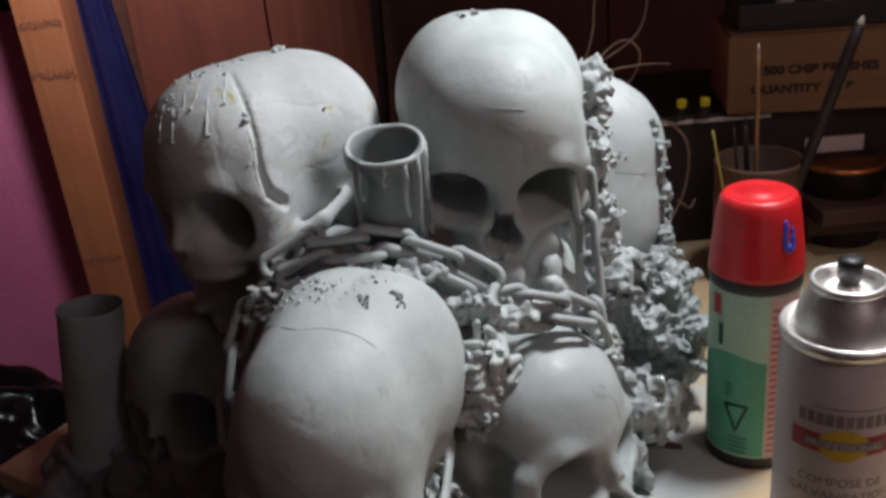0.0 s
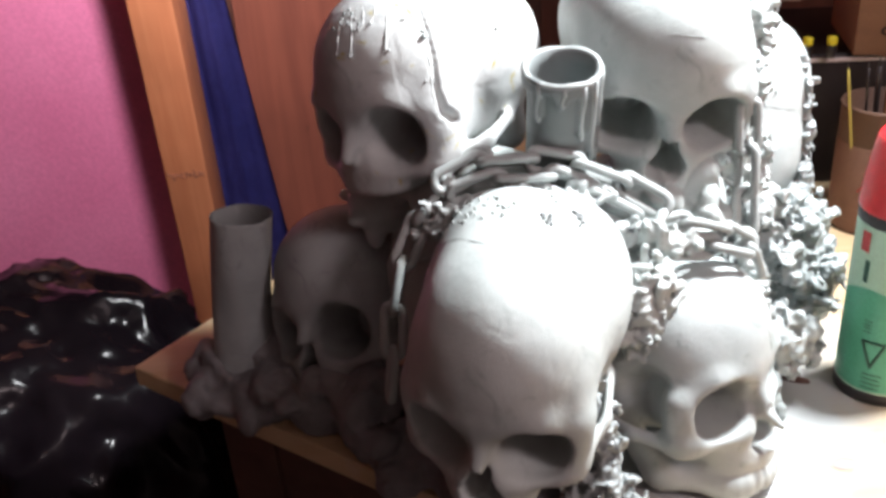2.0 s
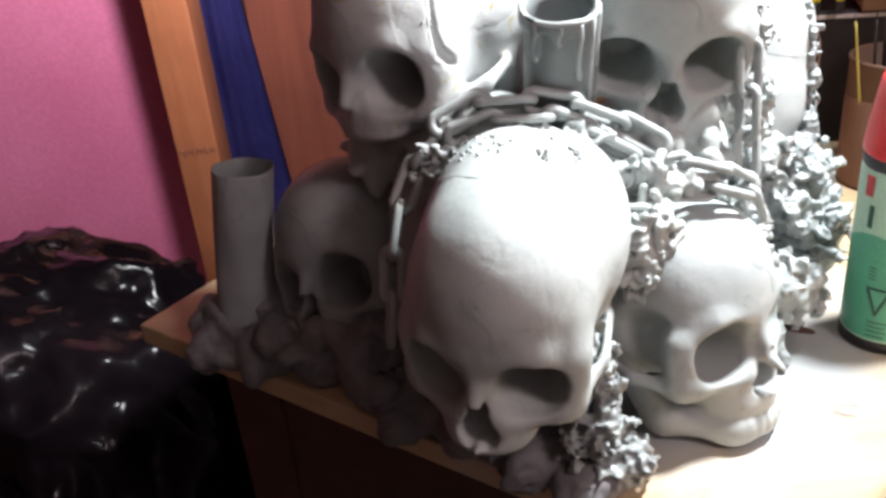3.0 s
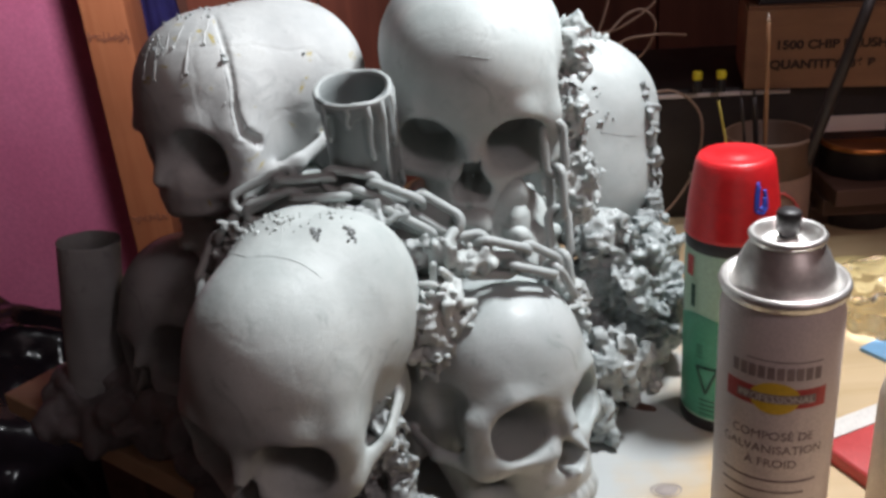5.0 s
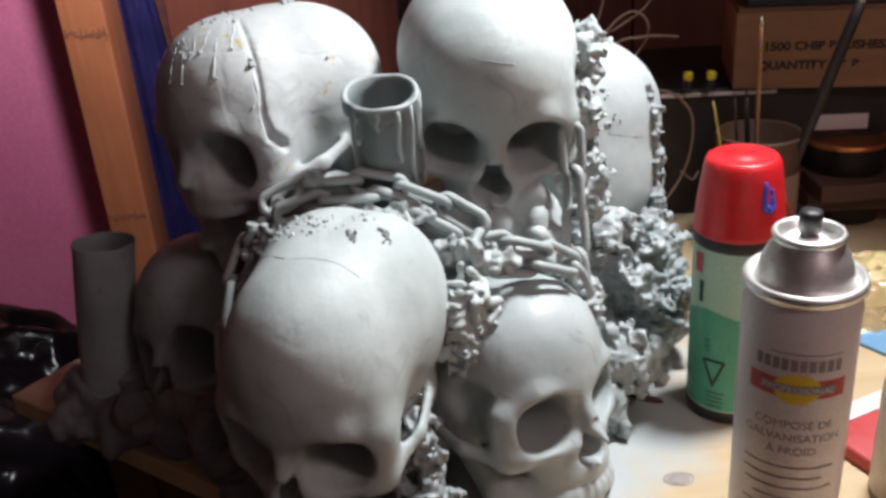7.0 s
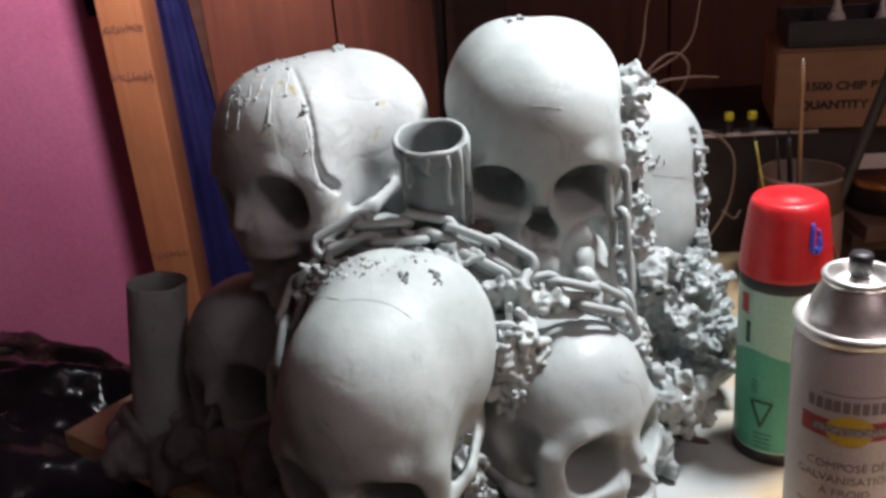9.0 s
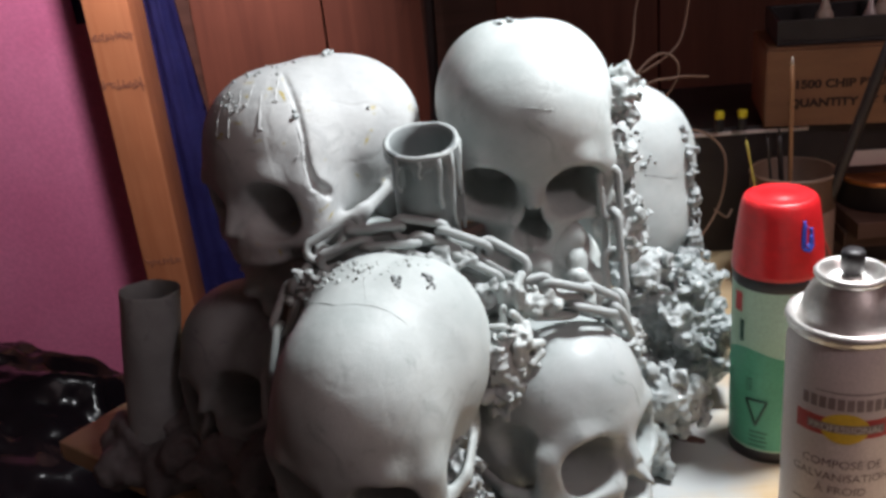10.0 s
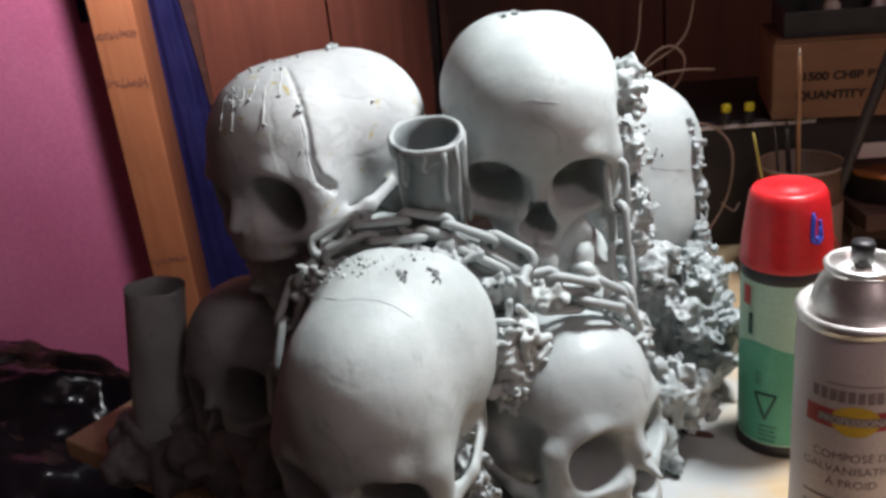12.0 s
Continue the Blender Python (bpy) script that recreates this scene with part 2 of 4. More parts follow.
def box(bm, lo, hi, bevel=0.0, m=None):
    size, mid = Vector(hi) - Vector(lo), (Vector(hi) + Vector(lo)) / 2
    made = bmesh.ops.create_cube(bm, size=1.0, matrix=(m or Matrix()) @ Matrix.Translation(mid) @ Matrix.Diagonal((*size, 1)))
    if bevel:
        edges = list({e for v in made["verts"] for e in v.link_edges})
        bmesh.ops.bevel(bm, geom=edges, offset=bevel, segments=2, affect="EDGES", profile=0.6)
    return bm


def lathe(profile, steps=48, bm=None, m=None):
    """Turns (radius, height) pairs round z."""
    bm = bm or bmesh.new()
    m = m or Matrix()
    rings = []
    for r, z in profile:
        if r < 1e-5:
            rings.append([bm.verts.new(m @ Vector((0, 0, z)))])
        else:
            rings.append([bm.verts.new(m @ Vector((r * math.cos(a), r * math.sin(a), z))) for a in (2 * math.pi * k / steps for k in range(steps))])
    for lo, hi in zip(rings, rings[1:]):
        for k in range(steps):
            j = (k + 1) % steps
            if len(lo) == 1 and len(hi) > 1:
                bm.faces.new((lo[0], hi[j], hi[k]))
            elif len(hi) == 1 and len(lo) > 1:
                bm.faces.new((lo[k], lo[j], hi[0]))
            elif len(lo) > 1:
                bm.faces.new((lo[k], lo[j], hi[j], hi[k]))
    return bm


def sweep(points, radius, sides=8, bm=None, taper=None, closed=False, flat=1.0):
    """A round bar along points, with closed ends."""
    bm = bm or bmesh.new()
    pts = [Vector(p) for p in points]
    rings, side = [], None
    for k, p in enumerate(pts):
        if closed:
            d = pts[(k + 1) % len(pts)] - pts[k - 1]
        else:
            d = pts[min(k + 1, len(pts) - 1)] - pts[max(k - 1, 0)]
        d.normalize()
        if side is None:
            side = d.orthogonal().normalized()
        side = (side - d * side.dot(d)).normalized()
        up = d.cross(side)
        r = radius * (taper(k / max(1, len(pts) - 1)) if taper else 1.0)
        rings.append([bm.verts.new(p + r * (math.cos(a) * side + flat * math.sin(a) * up)) for a in (2 * math.pi * j / sides for j in range(sides))])
    pairs = list(zip(rings, rings[1:])) + ([(rings[-1], rings[0])] if closed else [])
    for lo, hi in pairs:
        for k in range(sides):
            j = (k + 1) % sides
            bm.faces.new((lo[k], lo[j], hi[j], hi[k]))
    if not closed:
        bm.faces.new(rings[0][::-1])
        bm.faces.new(rings[-1])
    return bm


def curve_through(points, steps=8):
    """Points of a smooth line through the given ones (Catmull-Rom)."""
    p = [Vector(q) for q in points]
    p = [2 * p[0] - p[1]] + p + [2 * p[-1] - p[-2]]
    out = []
    for a, b, c, d in zip(p, p[1:], p[2:], p[3:]):
        for k in range(steps):
            t = k / steps
            out.append(0.5 * (2 * b + (c - a) * t + (2 * a - 5 * b + 4 * c - d) * t * t + (3 * b - a - 3 * c + d) * t ** 3))
    return out + [p[-2]]


# ---- forms from distance fields ----
def f_ball(p, c, r):
    c, r = np.array(c, p.dtype), np.array(r, p.dtype)
    q = (p - c) / r
    k0 = np.sqrt((q * q).sum(-1))
    k1 = np.sqrt(((q / r) ** 2).sum(-1))
    return k0 * (k0 - 1) / np.maximum(k1, 1e-6)


def f_bar(p, a, b, ra, rb=None):
    a, b = np.array(a, p.dtype), np.array(b, p.dtype)
    t = np.clip(((p - a) @ (b - a)) / ((b - a) @ (b - a)), 0, 1)
    return np.sqrt(((p - a - t[..., None] * (b - a)) ** 2).sum(-1)) - (ra + t * ((rb or ra) - ra))


def f_join(a, b, k):
    h = np.maximum(k - np.abs(a - b), 0) / k
    return np.minimum(a, b) - h * h * k / 4


def f_cut(a, b, k):
    h = np.maximum(k - np.abs(a + b), 0) / k
    return np.maximum(a, -b) + h * h * k / 4


def lattice(lo, hi, h):
    ax = [np.arange(a, b + h, h) for a, b in zip(lo, hi)]
    return ax, np.stack(np.meshgrid(*ax, indexing="ij"), -1)


def skin(name, ax, v):
    """The surface where a field on a lattice passes zero, as a mesh of quads."""
    s = v < 0
    n = np.array(v.shape) - 1
    corner = [(i, j, k) for i in (0, 1) for j in (0, 1) for k in (0, 1)]
    pick = lambda a, c: a[c[0] : c[0] + n[0], c[1] : c[1] + n[1], c[2] : c[2] + n[2]]
    count = sum(pick(s, c).astype(np.int8) for c in corner)
    live = (count > 0) & (count < 8)
    at = np.argwhere(live)
    total, hits = np.zeros((len(at), 3)), np.zeros(len(at))
    for a in corner:
        for axis in range(3):
            if a[axis]:
                continue
            b = tuple(1 if q == axis else a[q] for q in range(3))
            va, vb = pick(v, a)[live], pick(v, b)[live]
            cross = (va < 0) != (vb < 0)
            t = np.where(cross, va / np.where(cross, va - vb, 1), 0)
            spot = np.array(a, float) + np.zeros((len(at), 3))
            spot[:, axis] += t
            total += spot * cross[:, None]
            hits += cross
    h = ax[0][1] - ax[0][0]
    verts = np.array([q[0] for q in ax]) + h * (at + total / hits[:, None])
    index = -np.ones(tuple(n), int)
    index[live] = np.arange(len(at))
    quads = []
    for axis in range(3):
        u, w = (axis + 1) % 3, (axis + 2) % 3
        lo = [slice(1, None)] * 3
        lo[axis] = slice(0, n[axis])
        a = s[tuple(slice(1, n[q]) if q != axis else slice(0, n[q]) for q in range(3))]
        b = s[tuple(slice(1, n[q]) if q != axis else slice(1, n[q] + 1) for q in range(3))]
        where = np.argwhere(a != b)
        inside = a[a != b]
        base = where.copy()
        for q in (u, w):
            base[:, q] += 1
        def cell(du, dw):
            c = base.copy()
            c[:, u] -= du
            c[:, w] -= dw
            return index[c[:, 0], c[:, 1], c[:, 2]]
        quad = np.stack([cell(1, 1), cell(0, 1), cell(0, 0), cell(1, 0)], 1)
        quad[~inside] = quad[~inside][:, ::-1]
        quads.append(quad)
    quads = np.concatenate(quads)
    quads = quads[(quads >= 0).all(1)]
    me = bpy.data.meshes.new(name)
    me.vertices.add(len(verts))
    me.vertices.foreach_set("co", verts.ravel())
    me.loops.add(4 * len(quads))
    me.loops.foreach_set("vertex_index", quads.ravel())
    me.polygons.add(len(quads))
    me.polygons.foreach_set("loop_start", np.arange(0, 4 * len(quads), 4))
    me.update(calc_edges=True)
    me.shade_smooth()
    return me


def wave_noise(p, scale, seed, octaves=3):
    """Cheap rolling noise for hand-made unevenness."""
    r = np.random.RandomState(seed)
    out = np.zeros(p.shape[:-1])
    for o in range(octaves):
        for _ in range(5):
            k = r.normal(size=3)
            k *= scale * 2 ** o / np.linalg.norm(k)
            out += np.sin(p @ k.astype(p.dtype) + p.dtype.type(r.uniform(0, 6.28))) / 2 ** o
    return out / 5


def cell_noise(p, cell, seed):
    """Smooth random values on a grid of cells, -1 to 1."""
    r = np.random.RandomState(seed).uniform(-1, 1, (32, 32, 32)).astype(np.float32)
    q = p / cell
    i = np.floor(q).astype(int)
    f = (q - i).astype(np.float32)
    f = f * f * (3 - 2 * f)
    out = 0
    for a in (0, 1):
        for b in (0, 1):
            for c in (0, 1):
                w = (f[:, 0] if a else 1 - f[:, 0]) * (f[:, 1] if b else 1 - f[:, 1]) * (f[:, 2] if c else 1 - f[:, 2])
                out = out + w * r[(i[:, 0] + a) % 32, (i[:, 1] + b) % 32, (i[:, 2] + c) % 32]
    return out


def skull_field(p, jaw, hollow=0.0, nose=True):
    """Distance field of a cast human skull, face to -y, about its cranium's middle; hollow: how much deeper its temples are."""
    q = p.copy()
    q[..., 0] = np.abs(q[..., 0])
    # braincase: long oval, parietal bosses, steep forehead, flat base
    d = f_ball(p, (0, 0.008, 0.000), (0.0675, 0.0835, 0.0655))
    d = f_join(d, f_ball(q, (0.021, 0.030, 0.004), (0.047, 0.053, 0.055)), 0.022)
    d = f_join(d, f_ball(p, (0, -0.034, 0.012), (0.0555, 0.0515, 0.0535)), 0.022)
    d = f_join(d, f_ball(p, (0, -0.042, -0.008), (0.0550, 0.0360, 0.0300)), 0.020)
    d = f_join(d, f_ball(p, (0, -0.002, -0.042), (0.048, 0.064, 0.028)), 0.022)
    # hollow of the temple behind a sharp line that runs up from the brow
    d = f_cut(d, f_ball(q, (0.1080 - hollow, -0.022 - 0.9 * hollow, -0.042 + 0.8 * hollow), (0.0500, 0.034, 0.046)), 0.012 - 0.6 * hollow)
    # upper jaw and the ring of bone round the eyes
    face = f_ball(p, (0, -0.058, -0.062), (0.038, 0.032, 0.036))
    face = f_join(face, f_ball(p, (0, -0.068, -0.084), (0.029, 0.0225, 0.017)), 0.014)
    d = f_join(d, face, 0.014)
    d = f_join(d, f_ball(q, (0.0340, -0.0560, -0.0340), (0.0270, 0.0205, 0.0250)), 0.010)
    d = f_join(d, f_bar(q, (0.004, -0.0755, -0.011), (0.034, -0.0705, -0.0095), 0.0052, 0.0046), 0.018)
    d = f_join(d, f_bar(q, (0.034, -0.0680, -0.0095), (0.0545, -0.0530, -0.0190), 0.0046, 0.0042), 0.020)
    d = f_join(d, f_bar(q, (0.0570, -0.0520, -0.0190), (0.0585, -0.0510, -0.0480), 0.0048, 0.0056), 0.014)
    d = f_join(d, f_ball(q, (0.0500 - 0.4 * hollow, -0.0400, -0.0240 - 0.4 * hollow), (0.0085, 0.0170, 0.0300 - 0.5 * hollow)), 0.018 - 0.8 * hollow)
    d = f_join(d, f_bar(q, (0.0160, -0.0785, -0.0560), (0.0460, -0.0660, -0.0565), 0.0052, 0.0068), 0.010)
    d = f_join(d, f_ball(q, (0.0530, -0.0540, -0.0560), (0.0125, 0.0130, 0.0125)), 0.010)
    # cheek arch, standing clear of the temple, and the knob behind the ear
    wide = q * np.array([1.6, 1.0, 1.0], np.float32)
    d = f_join(d, f_bar(wide, (0.0590 * 1.6, -0.0480, -0.0560), (0.0690 * 1.6, -0.0200, -0.0500), 0.0068, 0.0052), 0.008)
    d = f_join(d, f_bar(wide, (0.0690 * 1.6, -0.0200, -0.0500), (0.0640 * 1.6, 0.0120, -0.0430), 0.0052, 0.0050), 0.006)
    d = f_join(d, f_ball(q, (0.050, 0.026, -0.054), (0.012, 0.015, 0.024)), 0.01)
    # nose bone
    d = f_join(d, f_bar(p, (0, -0.0790, -0.018), (0, -0.0930, -0.0425), 0.0066, 0.0046), 0.009)
    # eye sockets: rounded squares that narrow inward, outer corner low
    deep = np.clip((q[..., 1] + 0.068) / 0.046, 0.0, 1.0)
    u, w = q[..., 0] - 0.0334 + 0.0085 * deep, q[..., 2] + 0.0330
    u, w = u - 0.14 * w, w + 0.14 * u
    a, b = 0.0228 * (1 - 0.30 * deep), 0.0206 * (1 - 0.28 * deep)
    b = b * (1 + 0.24 * (w > 0) * np.clip((-0.062 - q[..., 1]) / 0.016, 0, 1))
    hole = (np.power(np.abs(u / a) ** 2.25 + np.abs(w / b) ** 2.25, 1 / 2.25) - 1) * 0.85 * b
    d = f_cut(d, np.maximum(hole, q[..., 1] + 0.028), 0.004)
    # pear-shaped nose hole, unless it is choked with plaster
    if nose:
        hole = f_join(f_ball(q, (0.0050, -0.090, -0.0655), (0.0090, 0.055, 0.0100)), f_ball(p, (0, -0.092, -0.0510), (0.0066, 0.050, 0.0140)), 0.008)
        d = f_cut(d, np.maximum(hole, p[..., 1] + 0.050), 0.0025)
        d = f_join(d, f_bar(p, (0, -0.086, -0.0775), (0, -0.0955, -0.0745), 0.0032, 0.0014), 0.005)
    # teeth
    for k in range(6):
        t = 0.13 + 0.29 * k
        d = f_join(d, f_ball(q, (0.0275 * math.sin(t), -0.067 - 0.0225 * math.cos(t), -0.0985), (0.0042, 0.0042, 0.0088)), 0.0025)
    if jaw:
        d = f_join(d, f_bar(p, (0, -0.088, -0.0440), (0.001, -0.1015, -0.0540), 0.0060, 0.0022), 0.005)
        d = f_join(d, f_bar(q, (0.000, -0.0780, -0.1060), (0.020, -0.0700, -0.1050), 0.0100, 0.0090), 0.010)
        d = f_join(d, f_bar(q, (0.018, -0.0710, -0.1020), (0.045, -0.0300, -0.0960), 0.0120, 0.0105), 0.012)
        flat = q * np.array([1.7, 1.0, 1.0], np.float32)
        d = f_join(d, f_bar(flat, (0.0460 * 1.7, -0.0260, -0.0940), (0.0530 * 1.7, -0.0020, -0.0560), 0.0150, 0.0100), 0.010)
    return d


def skull_mesh(name, jaw, seed, cracks=(), broken=None, hollow=0.0, nose=True):
    """The cast skull as a mesh; cracks: (point, point, radius, radius) scored into it; broken: the height below which the face is missing."""
    ax, p = lattice((-0.086, -0.118, -0.120), (0.086, 0.106, 0.084), 0.0018)
    p = p.astype(np.float32)
    d = skull_field(p, jaw, hollow, nose)
    if broken:
        d = f_cut(d, p[..., 2] - broken, 0.010)
    for a, b, ra, rb in cracks:
        d = f_cut(d, f_bar(p, a, b, ra, rb), 0.0012)
    d = d + 0.0008 * wave_noise(p, 70, seed) + 0.0007 * wave_noise(p, 24, seed + 1, 1)
    return skin(name, ax, d)


def clump_mesh(name, blobs, chunks, size, seed, h=0.0018, cavities=(), beans=False, holes=0.35, sharp=0.4, crag=0.0):
    """Crumbled foam and gravel stuck together: a lumpy mass of many small chips round a few cores."""
    r = np.random.RandomState(seed)
    lo = np.min([np.array(c) - np.array(q) for c, q in blobs], 0) - 2.2 * size
    hi = np.max([np.array(c) + np.array(q) for c, q in blobs], 0) + 2.2 * size
    ax, p = lattice(lo, hi, h)
    d = np.full(p.shape[:-1], 1.0)
    for c, q in blobs:
        d = np.minimum(d, f_ball(p, c, np.array(q) * 0.86))
    for c, q in cavities:
        d = f_cut(d, f_ball(p, c, q), 0.006)
    vol = np.array([q[0] * q[1] + q[1] * q[2] + q[0] * q[2] for _, q in blobs])
    for k in range(chunks):
        c, q = blobs[r.choice(len(blobs), p=vol / vol.sum())]
        n = r.normal(size=3)
        n /= np.linalg.norm(n)
        spot = np.array(c) + np.array(q) * n * r.uniform(0.85, 1.06)
        s = size * r.uniform(0.4, 1.25)
        half = s * np.array([r.uniform(0.3, 1.0), r.uniform(0.45, 1.0), r.uniform(0.35, 1.0)])
        rot = np.array(Euler(r.uniform(0, 6.3, 3)).to_matrix())
        cut = tuple(slice(max(0, int((spot[i] - lo[i] - 2.2 * s) / h)), int((spot[i] - lo[i] + 2.2 * s) / h) + 2) for i in range(3))
        local = (p[cut] - spot) @ rot
        if local.size == 0:
            continue
        if k < holes * chunks:
            d[cut] = np.maximum(d[cut], -f_ball(local, (0, 0, 0), 0.8 * half))
            continue
        if any((((spot - np.array(c)) / np.array(q)) ** 2).sum() < 0.8 for c, q in cavities):
            continue
        if beans:
            along = np.array([0.9 * s, 0, 0])
            d[cut] = f_join(d[cut], f_bar(local, -along, along, 0.42 * s), 0.0012)
            continue
        if size > 0.012:
            d[cut] = f_join(d[cut], f_ball(local, (0, 0, 0), half), 0.008)
            continue
        e = np.abs(local) - half * (1 - 0.45)
        chip = np.sqrt((np.maximum(e, 0) ** 2).sum(-1)) + np.minimum(e.max(-1), 0) - 0.45 * half.min()
        d[cut] = f_join(d[cut], chip, 0.0015)
    if crag:
        near = np.abs(d) < 0.016
        spots = p[near]
        rough = 0.0075 * (0.38 - np.abs(cell_noise(spots, 0.013, seed))) + 0.0055 * (0.36 - np.abs(cell_noise(spots, 0.0060, seed + 1))) + 0.0022 * cell_noise(spots, 0.0031, seed + 2)
        pit = np.maximum(0, cell_noise(spots, 0.0085, seed + 3) - 0.25)
        d[near] += crag * (-rough + 0.014 * pit)
    d = d + sharp * (0.0030 * wave_noise(p, 330, seed, 2) + 0.003 * wave_noise(p, 110, seed + 3, 1))
    d[[0, -1]], d[:, [0, -1]], d[:, :, [0, -1]] = 1, 1, 1
    return skin(name, ax, d)


# ---- the room ----
def wall_box(name, lo, hi, material, label="", category="wall"):
    ob = part(name, box(bmesh.new(), lo, hi), material, None, label, False)
    return tagged(ob, "", category, "", "structure")


wall_box("floor", (-1.6, -1.4, -0.80), (1.8, 2.3, -0.75), FLOOR, "dusty grey concrete floor in deep shade", "floor")
wall_box("ceiling", (-1.6, -1.4, 1.55), (1.8, 2.3, 1.6), BOUNCE_GREY, "unseen ceiling, lightened to bounce fill light", "ceiling")
wall_box("wall_left", (-1.65, -1.4, -0.75), (-1.6, 2.3, 1.55), PANEL, "brown boarded wall")
wall_box("wall_right", (1.8, -1.4, -0.75), (1.85, 2.3, 1.55), PANEL, "brown boarded wall")
wall_box("wall_behind", (-1.6, -1.45, -0.75), (1.8, -1.4, 1.55), BOUNCE_GREY, "unseen wall behind the camera, lightened to bounce fill light")
wall_box("wall_back", (-1.6, 2.16, -0.75), (1.8, 2.2, 1.55), DARKWOOD, "dark sheathing behind an open stud wall")

# open stud wall: pink foam board, blue tarp and brown panels between the studs
ob = thing("wall_stud", (-0.612, 1.90, -0.75), "bare orange pine wall stud with knots and stamped ink", "wall stud")
part("timber", box(bmesh.new(), (-0.0445, -0.02, 0), (0.0455, 0.12, 2.3), 0.003), STUD, ob)
scribble = random.Random(5)
for z, w, h in ((0.225, 0.036, 0.013), (0.128, 0.038, 0.016), (-0.265, 0.036, 0.012)):
    mark = bmesh.new()
    for k in range(9):
        x = -w + 2 * w * k / 8
        for _ in range(3):
            a = scribble.choice((0, 0, 90, 35, -35)) + scribble.uniform(-9, 9)
            half = scribble.uniform(0.3, 0.75) * h * (1.0 if abs(a) > 20 else 0.7)
            m = Matrix.Translation((x + scribble.uniform(-0.003, 0.003), 0, 0.75 + z + scribble.uniform(-0.4, 0.4) * h)) @ Matrix.Rotation(radians(a), 4, "Y")
            box(mark, (-half, -0.0206 - 0.0001 * scribble.random(), -0.0015), (half, -0.0201, 0.0015), 0, m)
    tagged(part("ink_stamp", mark, STAMP, ob, "faint unreadable stamped ink", False), kind="stuff")
foam = part("foam_board", box(bmesh.new(), (-1.6, 2.02, -0.75), (-0.690, 2.07, 1.55), 0.003), PINK, None, "pink rigid insulation board between the studs", False)
tagged(foam, "", "insulation", "", "structure")
# Dark sheet put where only the stud's shadow falls.
wall_box("shadow_sheet", (-0.690, 2.10, -0.75), (-0.40, 2.14, 1.55), DARKWOOD, "dark sheet in place of the stud's shadow")


def hung_sheet(name, x0, x1, z0, z1, y, wave, material, label, category, lean=0.0):
    bm = bmesh.new()
    nx, nz = 24, 30
    grid = [[bm.verts.new((x0 + (x1 + lean * (z0 + (z1 - z0) * j / nz) - x0) * i / nx, y + wave * math.sin(9.0 * i / nx + 2.2 * j / nz) + 0.4 * wave * math.sin(23 * i / nx - 5 * j / nz), z0 + (z1 - z0) * j / nz)) for i in range(nx + 1)] for j in range(nz + 1)]
    for j in range(nz):
        for i in range(nx):
            bm.faces.new((grid[j][i], grid[j][i + 1], grid[j + 1][i + 1], grid[j + 1][i]))
    bmesh.ops.solidify(bm, geom=bm.faces[:], thickness=0.002)
    return tagged(part(name, bm, material, None, label), "", category)


hung_sheet("tarp", -0.575, -0.475, -0.75, 1.4, 1.985, 0.005, BLUE, "dark blue tarp hung behind the wall stud", "tarp", -0.09)
hung_sheet("tarp", -0.712, -0.655, 0.245, 1.4, 1.985, 0.003, BLUE, "loose edge of a blue tarp over pink board", "tarp")
for k, (x0, x1) in enumerate(((-0.475, -0.20), (-0.196, 0.02), (0.165, 0.52), (0.524, 0.90), (0.904, 1.30), (1.304, 1.79))):
    ob = part("board", box(bmesh.new(), (x0, 2.0, -0.75), (x1, 2.022, 1.55), 0.003), PANEL, None, "", False)
    tagged(ob, "red-brown wooden wall board with dark knots", "wall board", "wall boards", "structure")
post = thing("post", (0.075, 1.86, -0.75), "dark brown upright post against the boards", "post")
part("timber", box(bmesh.new(), (-0.065, 0, 0), (0.085, 0.10, 2.3), 0.004), DARKWOOD, post)
pipe = thing("pipe", (0.02, 1.80, -0.75), "thin dull grey conduit leaning against a post", "pipe")
part("tube", sweep([(-0.06, 0, 0), (0.0, 0.02, 0.8), (0.045, 0.04, 2.2)], 0.011, 10), DARKMETAL, pipe)

# ---- the bench ----
STAIN = (0.184, 0.535)
CORNER, TURN_BENCH = Vector((-0.378, 0.742, 0.0)), -37.2
bench = thing("workbench", (0, 0, 0), "pale wooden bench board with grey-white overspray and a bare warm patch", "workbench")
turn = Matrix.Translation(CORNER) @ pose(0, 0, 0, 0, 0, TURN_BENCH)
top = part("top", box(bmesh.new(), (0, 0, -0.02), (1.25, 0.95, 0), 0.002, turn), BENCH, bench, "", False)
for x, y in ((0.04, 0.05), (1.15, 0.05), (0.04, 0.85), (1.15, 0.85)):
    part("leg", box(bmesh.new(), (x, y, -0.75), (x + 0.07, y + 0.05, -0.02), 0.003, turn), DARKWOOD, bench, "", False)
# Added dark sheets close the bench front and side, where only shade shows.
part("shade_front", box(bmesh.new(), (0.11, 0.055, -0.75), (1.15, 0.08, -0.0205), 0.002, turn), DARKWOOD, bench, "dark front sheet standing in for shade under the bench", False)
part("shade_side", box(bmesh.new(), (0.05, 0.10, -0.75), (0.075, 0.85, -0.0205), 0.002, turn), DARKWOOD, bench, "dark side sheet standing in for shade under the bench", False)

spot = bmesh.new()
